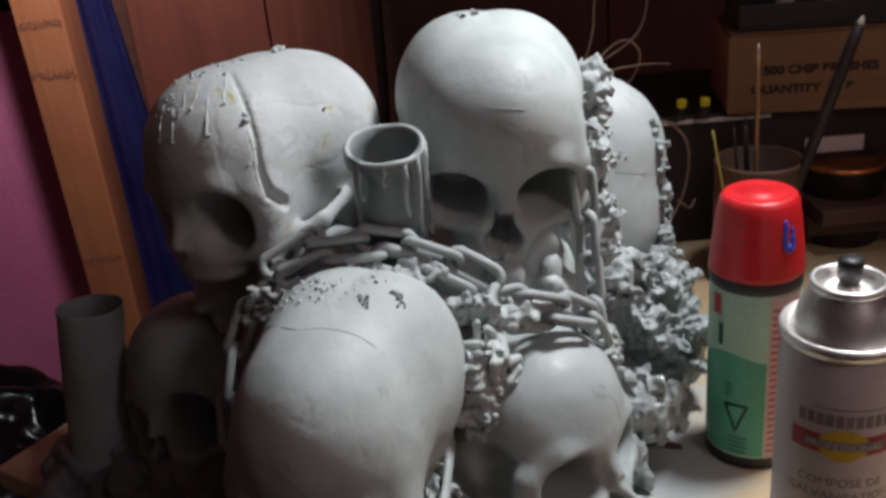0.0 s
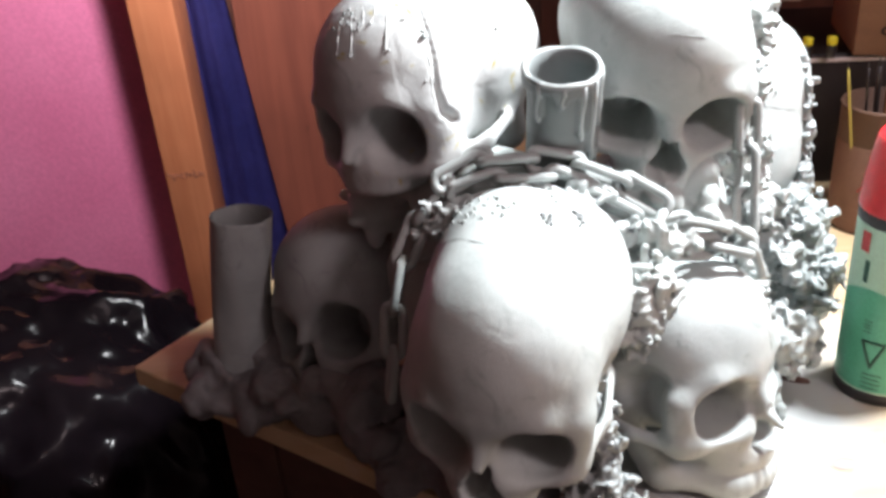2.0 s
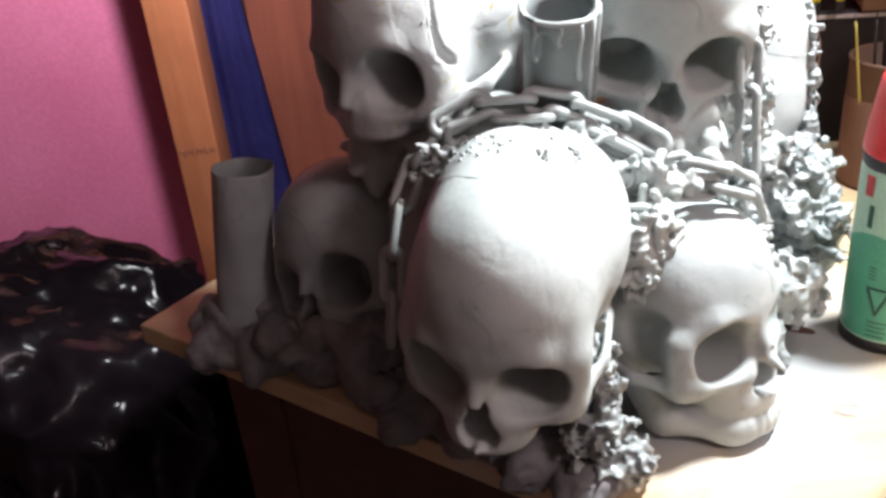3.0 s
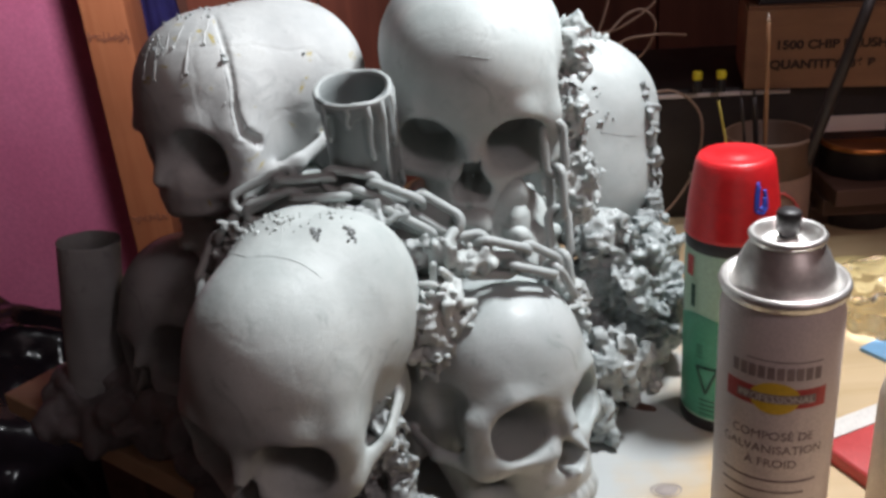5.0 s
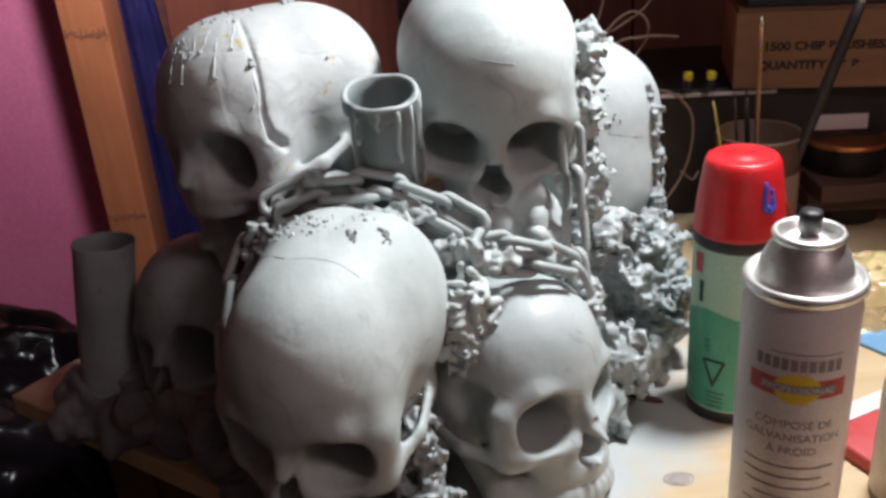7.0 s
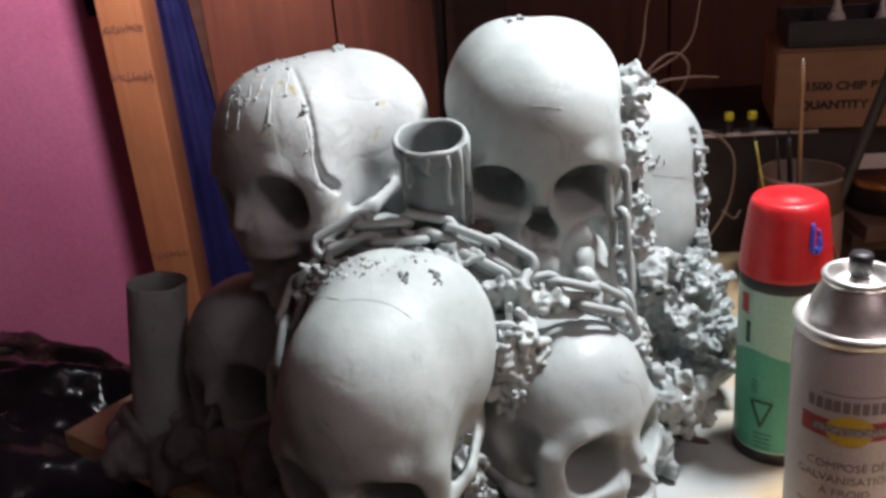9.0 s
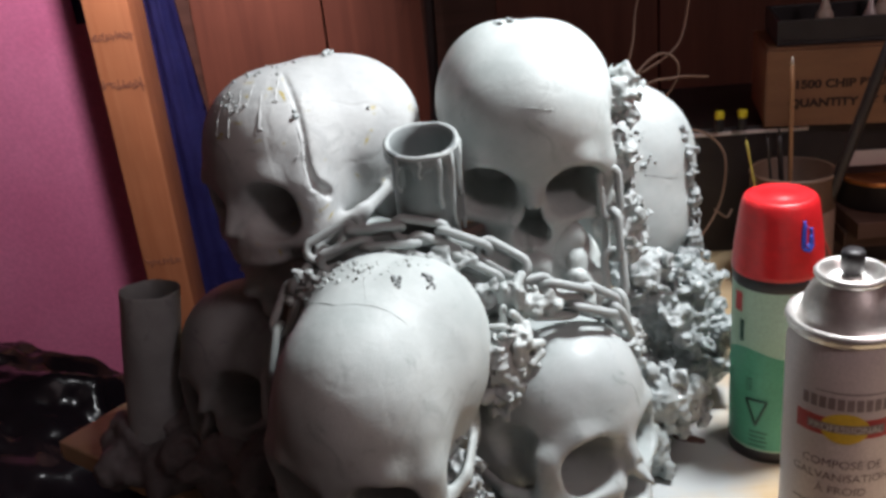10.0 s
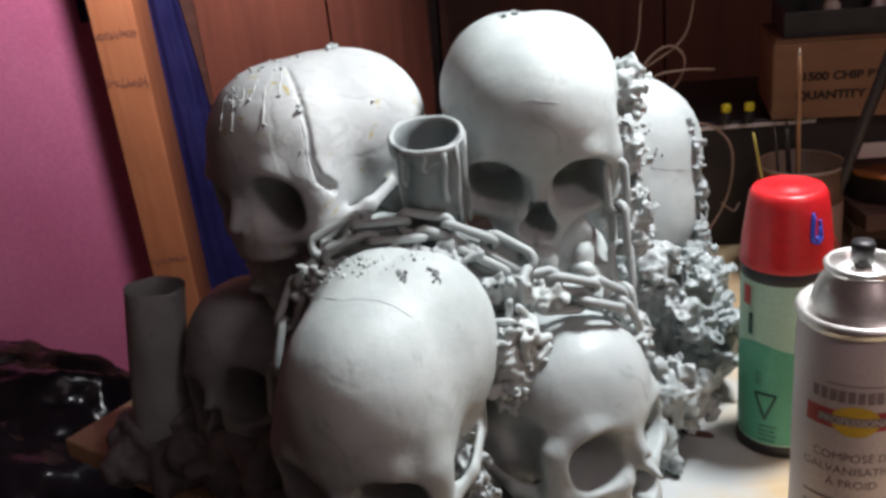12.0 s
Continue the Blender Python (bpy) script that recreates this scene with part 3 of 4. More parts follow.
for ra, rb in ((0.0, 0.0085), (0.0098, 0.0112)):
    inner = [(ra * math.cos(a), 0.7 * ra * math.sin(a)) for a in (2 * math.pi * k / 32 for k in range(32))]
    outer = [((rb + 0.0006 * math.sin(3 * a)) * math.cos(a), 0.7 * rb * math.sin(a)) for a in (2 * math.pi * k / 32 for k in range(32))]
    if ra:
        ins = [spot.verts.new((STAIN[0] + x, STAIN[1] + y, 0.0004)) for x, y in inner]
        outs = [spot.verts.new((STAIN[0] + x, STAIN[1] + y, 0.0004)) for x, y in outer]
        for k in range(32):
            spot.faces.new((ins[k], outs[k], outs[(k + 1) % 32], ins[(k + 1) % 32]))
    else:
        spot.faces.new([spot.verts.new((STAIN[0] + x, STAIN[1] + y, 0.0004)) for x, y in outer])
part("stain", spot, STAINED, bench, "dried brownish ring stain", False)

# ---- the sculpture ----
sculpture = thing("skull_sculpture", (0, 0, 0), "grey-primed sculpture of stacked skulls, chains and crumbled foam", "sculpture")
# the split: a groove that opens into a gap above the cheek
SPLIT = ((0.0255, -0.0279, 0.0629), (0.0423, -0.0371, 0.0504), (0.0518, -0.0430, 0.0347), (0.0586, -0.0489, 0.0151), (0.0613, -0.0538, -0.0025), (0.0660, -0.0553, -0.0161), (0.0667, -0.0457, -0.0268))
SPLIT_R = (0.0009, 0.0015, 0.0017, 0.0021, 0.0030, 0.0048, 0.0052)
CRACKS = [(a, b, ra, rb) for a, b, ra, rb in zip(SPLIT, SPLIT[1:], SPLIT_R, SPLIT_R[1:])]
SKULL, SKULL_JAW = skull_mesh("skull", False, 4), skull_mesh("skull_with_jaw", True, 9, (), None, 0.014)
SKULL_SPLIT = skull_mesh("split_skull", False, 6, CRACKS, -0.076, 0.0, False)
SKULL_WORN = skull_mesh("toothless_skull", False, 4, (), -0.084)
SKULLS = (
    (SKULL, GREY, (0.0711, 0.6628, 0.2875, 13.0, 3.8, -1.8), (0.920, 0.885, 0.898), "smooth matt grey skull looking straight ahead from the top"),
    (SKULL_SPLIT, GREY_BARE, (-0.0915, 0.6791, 0.2766, 1.6, -7.6, -44.6), (0.950, 0.950, 0.932), "cracked grey skull turned aside with yellow patches and paint drips"),
    (SKULL_WORN, GREY, (-0.0480, 0.5090, 0.1625, 9.8, 3.9, -23.0), (0.872, 0.965, 1.020), "large smooth grey skull with its face bowed down"),
    (SKULL_JAW, GREY_GLOSS, (0.0593, 0.5868, 0.0936, -7.8, 3.5, 42.1), (0.945, 0.930, 0.896), "glossier grey skull lying jaw down on the bench"),
    # Shade at the base is put into this skull's darker grey.
    (SKULL_WORN, GREY_SHADE_MARK, (-0.1541, 0.7049, 0.0925, -15.0, -19.2, -35.1), (0.920, 0.920, 0.940), "grey skull at the base, with shade put into its colour"),
    # This skull's shade is put into a darker grey than its neighbours'.
    (SKULL_WORN, GREY_CHAIN, (0.161, 0.775, 0.182, 78.0, 0.0, 12.0), (0.980, 1.000, 0.980), "cracked grey skull half hidden behind crumbled foam"),
)
for me, material, place, size, label in SKULLS:
    ob = new("skull", me)
    if not me.materials:
        me.materials.append(None)
    ob.parent = sculpture
    ob.matrix_world = pose(*place) @ Matrix.Diagonal((*size, 1))
    ob.material_slots[0].link = "OBJECT"
    ob.material_slots[0].material = material
    tagged(ob, label)


from mathutils.bvhtree import BVHTree

SHELLS = []
for ob in [o for o in sculpture.children if o.name.startswith("skull")]:
    me = ob.data
    m = ob.matrix_basis
    SHELLS.append(BVHTree.FromPolygons([m @ v.co for v in me.vertices], [tuple(q.vertices) for q in me.polygons]))


def on_skull(k, p):
    spot, normal, _, _ = SHELLS[k].find_nearest(Vector(p))
    return spot, normal


def paint_run(k, points, width, material, name, label="", blob=1.5, sink=0.35):
    """A run of paint or a raised seam lying on a skull."""
    pts = []
    for p in curve_through(points, 8):
        spot, normal = on_skull(k, p)
        wob = 0.8 * width * noise.noise_vector(spot * 160) if width < 0.001 else Vector()
        pts.append(spot + wob + normal * width * (1 - 2 * sink))
    return part(name, sweep(pts, width, 8, None, lambda t: (0.55 + 0.45 * noise.noise(Vector((t * 6, k, width * 900))) + 0.45 * t) * (blob if t > 0.86 else 1.0) if t < 0.985 else 0.5), material, sculpture, label)


def crumbs(k, spots, count, spread, size, seed, material, label):
    """Grit and crumbs stuck to a skull."""
    rnd, bm = random.Random(seed), bmesh.new()
    for _ in range(count):
        c = Vector(rnd.choice(spots)) + Vector([rnd.gauss(0, spread) for _ in range(3)])
        spot, normal = on_skull(k, c)
        s = size * rnd.uniform(0.35, 1.2)
        m = Matrix.Translation(spot + normal * s * 0.25) @ Euler([rnd.uniform(0, 6) for _ in range(3)]).to_matrix().to_4x4() @ Matrix.Diagonal((s, s * rnd.uniform(0.5, 1), s * rnd.uniform(0.4, 0.9), 1))
        made = bmesh.ops.create_icosphere(bm, subdivisions=2, radius=1.0, matrix=m)
        for v in made["verts"]:
            v.co += 0.3 * s * noise.noise_vector(v.co * (1.2 / s))
    return tagged(part("grit", bm, material, sculpture, label), kind="stuff")


for pts, w in (
    ([(-0.1125, 0.6283, 0.3302), (-0.1144, 0.6151, 0.3177), (-0.1166, 0.6079, 0.3060)], 0.0017),
    ([(-0.1290, 0.6346, 0.3308), (-0.1294, 0.6238, 0.3233), (-0.1338, 0.6220, 0.3191)], 0.0013),
    ([(-0.1368, 0.6332, 0.3260), (-0.1376, 0.6213, 0.3150), (-0.1394, 0.6153, 0.3040)], 0.0014),
    ([(-0.1017, 0.6458, 0.3373), (-0.1028, 0.6277, 0.3292), (-0.1040, 0.6201, 0.3232)], 0.0012),
    ([(-0.1187, 0.6350, 0.3335), (-0.1224, 0.6247, 0.3262), (-0.1253, 0.6212, 0.3222)], 0.0012),
    ([(-0.1447, 0.6359, 0.3223), (-0.1469, 0.6271, 0.3126), (-0.1486, 0.6226, 0.3039)], 0.0011),
):
    paint_run(1, pts, 0.8 * w, GREY_BARE, "drip", "", 1.2, 0.66)
    crumbs(1, [pts[-1]], 3, 0.0010, 0.0014, int(1e5 * w) + 40, GREY_BARE, "hardened tip of a paint drip")
paint_run(1, [(-0.0999, 0.6472, 0.3377), (-0.0942, 0.6288, 0.3280), (-0.0903, 0.6163, 0.3147), (-0.0880, 0.6073, 0.2970), (-0.0880, 0.6000, 0.2811), (-0.0855, 0.5940, 0.2666)], 0.0012, GREY_BARE, "seam", "raised lip of paint along a split", 1.0, 0.7)
crumbs(1, [(-0.0905, 0.6155, 0.3150)], 5, 0.0016, 0.0024, 19, GREY_WET, "glossy bead of paint in the split")
crumbs(1, [(-0.0900, 0.6085, 0.2900), (-0.0905, 0.6080, 0.2840)], 9, 0.002, 0.0011, 20, GREY_BARE, "grit beside the split")
crumbs(1, [(-0.1337, 0.6388, 0.3304), (-0.1400, 0.6356, 0.3259), (-0.1244, 0.6501, 0.3371), (-0.1102, 0.6520, 0.3391), (-0.0941, 0.6709, 0.3399)], 30, 0.006, 0.0015, 11, GREY_WET, "grit stuck to the crown of a skull")
crumbs(1, [(-0.0704, 0.6861, 0.3408)], 5, 0.0022, 0.0032, 12, GREY_WET, "grit stuck to the crown of a skull")
crumbs(1, [(-0.0420, 0.6423, 0.3071)], 3, 0.0012, 0.0012, 21, GREY_SHADE_SPECK, "dark specks on a skull")
crumbs(0, [(0.0592, 0.6775, 0.3526), (0.0670, 0.6776, 0.3524)], 7, 0.0022, 0.0028, 13, GREY_WET, "grit stuck to the crown of a skull")
crumbs(2, [(-0.0628, 0.5345, 0.2325), (-0.0513, 0.5199, 0.2335), (-0.0699, 0.5284, 0.2302), (-0.0410, 0.5261, 0.2334), (-0.0800, 0.5300, 0.2240), (-0.0200, 0.5300, 0.2300)], 70, 0.007, 0.0014, 14, GREY, "grit along the back of a skull")
crumbs(5, [(0.1779, 0.7208, 0.2214), (0.1650, 0.7091, 0.1874), (0.1686, 0.7060, 0.1731), (0.1708, 0.7280, 0.2395)], 16, 0.006, 0.0021, 16, GREY_WET, "grit stuck to a skull")
crumbs(5, [(0.1640, 0.7700, 0.2800), (0.1750, 0.7750, 0.2760), (0.1867, 0.7807, 0.2692)], 34, 0.006, 0.0034, 17, GREY_CHAIN, "grit stuck to a skull")
paint_run(5, [(0.1720, 0.7180, 0.2095), (0.1880, 0.7200, 0.2050), (0.2032, 0.7279, 0.2006)], 0.0005, GREY_SHADE_SPECK, "seam", "", 1.0, 0.6)
paint_run(2, [(-0.0937, 0.5234, 0.2119), (-0.0800, 0.5050, 0.2215), (-0.0674, 0.4870, 0.2278), (-0.0540, 0.4832, 0.2279), (-0.0379, 0.4796, 0.2241), (-0.0258, 0.4742, 0.2160)], 0.00032, GREY, "seam", "", 1.0)
paint_run(2, [(-0.0491, 0.4834, 0.2273), (-0.0494, 0.5012, 0.2301), (-0.0513, 0.5199, 0.2335)], 0.00025, GREY, "seam", "", 1.0)
# Hairline added where the forehead turns from light to shade; no real seam.
paint_run(0, [(0.0600, 0.5870, 0.3086), (0.0656, 0.5866, 0.3083), (0.0711, 0.5867, 0.3069), (0.0821, 0.5868, 0.3048)], 0.0003, GREY, "seam", "", 1.0)
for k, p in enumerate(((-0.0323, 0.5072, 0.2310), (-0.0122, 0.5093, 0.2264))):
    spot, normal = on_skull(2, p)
    crumbs(2, [spot + Vector((0.0008 * i, 0.004 - 0.0024 * i, 0.0)) for i in range(5)], 16, 0.0013, 0.0017, 30 + k, GREY_SHADE_MARK, "small patch of darker grey grit")


def pipe_stub(place, tilt, r, length, label, material, runs=(), dents=0.0):
    """A hollow pipe with a thick painted lip and, if given, paint runs (angle, how far down, width) from it."""
    prof = [(r, length * k / 64) for k in range(65)] + [(r * 0.985, length * 1.003), (r * 0.955, length * 0.998), (r * 0.94, length * 0.9), (r * 0.93, length * 0.1), (0, length * 0.1)]
    bm = lathe(prof, 128)
    for v in bm.verts:
        a, t = math.atan2(v.co.y, v.co.x), v.co.z / length
        rr = math.hypot(v.co.x, v.co.y)
        k = 1 + dents * (math.sin(2 * a + 0.7) + 0.4 * math.sin(5 * a + 6 * t)) + 0.012 * noise.noise(v.co * 60)
        if rr > r * 0.97 and runs:
            low = 0.91 + 0.02 * math.sin(5 * a)
            for a0, run, w in runs:
                off = abs((a - a0 + math.pi) % (2 * math.pi) - math.pi) + 0.02 * math.sin(26 * t + a0)
                low = min(low, 0.94 - run * max(0.0, 1 - (off / w) ** 4) if off < w else low)
            lift = min(1.0, max(0.0, (t - low) / 0.02))
            k += 0.145 * lift ** 0.6 * (1.0 if t < 0.985 else 0.75)
        v.co.x, v.co.y = v.co.x * k, v.co.y * k
        if t > 0.9:
            v.co.z += 0.0014 * noise.noise(v.co * 70) + dents * 0.12 * length * math.cos(a - 0.5)
    ob = part("pipe_stub", bm, material, sculpture, label)
    ob.matrix_world = pose(*place, *tilt)
    # Drips and rim in lighter grey put the lip's light into colour.
    for a0, run, w in runs:
        a = a0 + 0.05
        pts = [(1.10 * r * math.cos(a + 0.04 * math.sin(7 * t)), 1.10 * r * math.sin(a + 0.04 * math.sin(7 * t)), length * (0.985 - 1.25 * run * t)) for t in (0, 0.25, 0.5, 0.75, 0.92, 1.0)]
        drip = part("drip", sweep(pts, 0.0022, 8, None, lambda t: (1.0 - 0.25 * math.sin(3 * t)) * (1.25 if t > 0.8 else 1.0) if t < 0.97 else 0.5), GREY_CHAIN, sculpture)
        drip.matrix_world = ob.matrix_world
    if runs:
        ring = [(1.06 * r * math.cos(a), 1.06 * r * math.sin(a), length * 0.992 + 0.0007 * math.sin(3 * a) + 0.0002 * math.sin(8 * a)) for a in (2 * math.pi * k / 48 for k in range(48))]
        rim = part("rim", sweep(ring, 0.0021, 8, None, None, True), GREY_CHAIN, sculpture, "rounded bead of paint on a pipe rim")
        rim.matrix_world = ob.matrix_world
    return ob


pipe_stub((-0.007, 0.616, 0.192), (15, 0, 0), 0.0222, 0.105, "hollow grey pipe stub like a candle with paint drips", GREY_SHADE_SPECK, ((-1.22, 0.30, 0.10), (-0.80, 0.46, 0.17), (-0.35, 0.30, 0.2), (-0.05, 0.56, 0.14), (-1.75, 0.10, 0.25), (-2.4, 0.20, 0.2), (1.6, 0.3, 0.2)))
pipe_stub((-0.267, 0.692, 0.013), (-3, 8, 0), 0.0235, 0.150, "hollow grey pipe stub with a dented rim, darkened for shade", GREY_SHADE_MARK, (), 0.048)


def link_mesh(name, length, width, wire):
    bm, pts = bmesh.new(), []
    half, r = length / 2 - width / 2, width / 2 - wire / 2
    for k in range(20):
        a = 2 * math.pi * k / 20
        pts.append((half * (1 if math.cos(a) >= 0 else -1) + r * math.cos(a), r * math.sin(a), 0))
    sweep(pts, wire / 2, 7, bm, None, True)
    me = bpy.data.meshes.new(name)
    bm.to_mesh(me)
    bm.free()
    me.shade_smooth()
    me.materials.append(GREY_CHAIN)
    return me


LINK_LONG, LINK_WIDE, LINK_WIRE = 0.043, 0.0205, 0.0064
LINK = link_mesh("link", LINK_LONG, LINK_WIDE, LINK_WIRE)


def chain(points, label, roll0=0.0, seed=1):
    rnd = random.Random(seed)
    holder = new("chain")
    holder.parent = sculpture
    tagged(holder, label)
    pts, step = curve_through(points, 20), LINK_LONG - 2 * LINK_WIRE
    run, out = 0.0, [pts[0]]
    for a, b in zip(pts, pts[1:]):
        run += (b - a).length
        if run >= step:
            out.append(b)
            run = 0.0
    for k, (a, b) in enumerate(zip(out, out[1:])):
        x = (b - a).normalized()
        z = (Vector((0, -0.75, 0.66)) - x * x.dot(Vector((0, -0.75, 0.66)))).normalized()
        m = Matrix((x, z.cross(x), z)).transposed().to_4x4()
        ob = new("link", LINK)
        ob.parent = holder
        ob.matrix_world = Matrix.Translation((a + b) / 2) @ m @ pose(0, 0, 0, roll0 + 68 * (k % 2) + rnd.uniform(-14, 14), 0, 0)


chain([(-0.089, 0.575, 0.227), (-0.073, 0.577, 0.232), (-0.053, 0.578, 0.240), (-0.019, 0.578, 0.236), (0.003, 0.575, 0.230), (0.025, 0.570, 0.220), (0.045, 0.562, 0.217), (0.050, 0.556, 0.206), (0.049, 0.552, 0.186)], "grey painted chain draped over a skull", 24, 1)
chain([(-0.080, 0.570, 0.221), (-0.058, 0.572, 0.227), (-0.035, 0.572, 0.229), (-0.012, 0.570, 0.226), (0.013, 0.566, 0.212), (0.031, 0.560, 0.204), (0.039, 0.553, 0.192)], "grey painted chain draped over a skull", 30, 2)
chain([(-0.058, 0.600, 0.236), (-0.082, 0.585, 0.223), (-0.102, 0.575, 0.206), (-0.117, 0.565, 0.179), (-0.125, 0.555, 0.152), (-0.130, 0.545, 0.110), (-0.135, 0.540, 0.080)], "grey painted chain running down beside a skull", 20, 3)
chain([(0.038, 0.552, 0.192), (0.059, 0.555, 0.194), (0.075, 0.560, 0.189), (0.091, 0.565, 0.181), (0.109, 0.572, 0.171), (0.119, 0.580, 0.153), (0.128, 0.590, 0.128)], "grey painted chain lying across a skull", 25, 7)
chain([(0.058, 0.550, 0.181), (0.074, 0.556, 0.178), (0.092, 0.562, 0.171), (0.111, 0.570, 0.161), (0.121, 0.580, 0.145)], "grey painted chain lying across a skull", 35, 5)
chain([(0.122, 0.612, 0.250), (0.123, 0.610, 0.218), (0.123, 0.608, 0.192), (0.122, 0.604, 0.172), (0.124, 0.600, 0.151), (0.127, 0.600, 0.120)], "grey painted chain hanging beside a skull", 0, 4)

RUBBLE = (
    ("core", [((0.03, 0.70, 0.09), (0.13, 0.085, 0.10)), ((-0.06, 0.66, 0.10), (0.09, 0.07, 0.11)), ((0.06, 0.64, 0.17), (0.07, 0.05, 0.05)), ((-0.055, 0.622, 0.188), (0.062, 0.036, 0.050)), ((-0.132, 0.668, 0.176), (0.030, 0.026, 0.026))], 160, 0.014, GREY, 0.003, "rough grey foam filling between the skulls"),
    ("crumbled_foam", [((0.185, 0.700, 0.075), (0.050, 0.040, 0.060)), ((0.215, 0.705, 0.050), (0.034, 0.034, 0.046)), ((0.165, 0.668, 0.030), (0.034, 0.036, 0.036)), ((0.165, 0.700, 0.130), (0.030, 0.03, 0.025)), ((0.207, 0.712, 0.108), (0.032, 0.028, 0.030))], 230, 0.0082, GREY_WET, 0.0014, "crumbled foam and gravel under glossy grey paint", [((0.158, 0.655, 0.080), (0.028, 0.034, 0.034)), ((0.178, 0.665, 0.058), (0.024, 0.034, 0.018))], False, 0.42, 0.15, 0.75),
    ("crumbled_foam", [((0.038, 0.530, 0.160), (0.017, 0.012, 0.024)), ((0.030, 0.524, 0.138), (0.012, 0.012, 0.014)), ((0.056, 0.556, 0.184), (0.022, 0.012, 0.007)), ((0.040, 0.545, 0.196), (0.012, 0.008, 0.010))], 170, 0.0066, GREY, 0.0012, "grey bean-shaped foam bits packed between two skulls", (), True),
    ("crumbled_foam", [((0.030, 0.522, 0.150), (0.012, 0.010, 0.030)), ((0.118, 0.598, 0.140), (0.012, 0.010, 0.016)), ((0.132, 0.600, 0.118), (0.010, 0.010, 0.020))], 150, 0.0040, GREY_CHAIN, 0.0012, "grey foam crumbs packed between two skulls", (), False, 0.3, 0.2, 0.8),
    ("crumbled_foam", [((-0.008, 0.492, 0.085), (0.016, 0.012, 0.034)), ((-0.002, 0.488, 0.045), (0.020, 0.014, 0.030)), ((0.006, 0.485, 0.018), (0.026, 0.016, 0.018))], 150, 0.0046, GREY_WET, 0.0013, "glossy grey lace of hardened foam", (), False, 0.4, 0.2, 1.3),
    ("crumbled_foam", [((0.143, 0.676, 0.285), (0.012, 0.014, 0.026)), ((0.142, 0.670, 0.240), (0.013, 0.014, 0.034)), ((0.143, 0.662, 0.190), (0.018, 0.014, 0.030))], 170, 0.0050, GREY_CHAIN, 0.0013, "column of grey foam crumbs between two skulls", (), False, 0.3, 0.2, 1.0),
    ("crumbled_foam", [((0.160, 0.622, 0.055), (0.030, 0.026, 0.024)), ((0.180, 0.632, 0.040), (0.022, 0.022, 0.022)), ((0.146, 0.602, 0.022), (0.018, 0.018, 0.028))], 90, 0.0080, GREY_WET, 0.0014, "glossy lumps of painted foam beside a skull", (), False, 0.3, 0.2, 0.5),
    ("crumbled_foam", [((0.2135, 0.7420, 0.2310), (0.0045, 0.005, 0.010)), ((0.2160, 0.7390, 0.2170), (0.005, 0.006, 0.011)), ((0.2170, 0.7375, 0.1975), (0.006, 0.007, 0.013)), ((0.2185, 0.7385, 0.1770), (0.007, 0.008, 0.014)), ((0.2190, 0.7380, 0.1580), (0.008, 0.009, 0.013)), ((0.2170, 0.7310, 0.1410), (0.010, 0.010, 0.013)), ((0.2110, 0.7230, 0.1290), (0.012, 0.011, 0.011))], 90, 0.0026, GREY_SHADE_MARK, 0.0011, "ragged grey foam seam on a skull", (), False, 0.3, 0.2, 0.7),
    # Lumps are darkened for shade; the last two cover bench that is only shaded.
    ("crumbled_foam", [((-0.285, 0.690, 0.016), (0.032, 0.030, 0.024)), ((-0.245, 0.660, 0.014), (0.036, 0.030, 0.026)), ((-0.195, 0.640, 0.020), (0.036, 0.034, 0.036)), ((-0.150, 0.600, 0.030), (0.036, 0.034, 0.050)), ((-0.225, 0.700, 0.03), (0.05, 0.04, 0.03)), ((-0.120, 0.568, 0.022), (0.044, 0.030, 0.030)), ((-0.078, 0.540, 0.020), (0.040, 0.030, 0.034)), ((-0.040, 0.506, 0.012), (0.040, 0.026, 0.022)), ((-0.008, 0.482, 0.008), (0.032, 0.022, 0.016))], 120, 0.018, FOAM_SHADE, 0.0024, "smooth dark lumps at the foot of the sculpture", (), False, 0.35, 0.3, 0.25),
    ("crumbled_foam", [((-0.07, 0.568, 0.212), (0.03, 0.012, 0.007)), ((-0.02, 0.562, 0.215), (0.045, 0.010, 0.008)), ((0.028, 0.552, 0.192), (0.022, 0.010, 0.012)), ((-0.09, 0.566, 0.200), (0.016, 0.010, 0.012))], 180, 0.0044, GREY_CHAIN, 0.0013, "grey foam crumbs along a chain", (), False, 0.3, 0.2, 0.7),
)
for k, (name, blobs, chips, size, material, h, label, *more) in enumerate(RUBBLE):
    me = clump_mesh(name, blobs, chips, size, 20 + k, h, *more)
    tagged(mesh_ob(name, me, material, sculpture, label), kind="stuff")
stub = bmesh.new()
sweep([(0.094, 0.606, 0.160), (0.095, 0.604, 0.178), (0.096, 0.603, 0.192), (0.0965, 0.603, 0.198)], 0.0105, 12, stub, lambda t: 1.0 - 0.25 * t * t if t < 0.95 else 0.45, flat=0.7)
part("bone_stub", stub, GREY, sculpture, "blunt grey bone stub")


# a thin dark piece, added in place of a dark mark beside the foam
sliver = part("sliver", sweep(curve_through([(0.1755, 0.6455, 0.0013), (0.1860, 0.6385, 0.0016), (0.2000, 0.6315, 0.0012)], 6), 0.0032, 8, None, lambda t: 0.25 + 0.9 * math.sin(3.0 * t) ** 0.7 if 0.02 < t < 0.98 else 0.15, flat=0.3), DARKWOOD, None, "thin dark piece added on the bench in place of a dark mark")
tagged(sliver, "", "sliver")

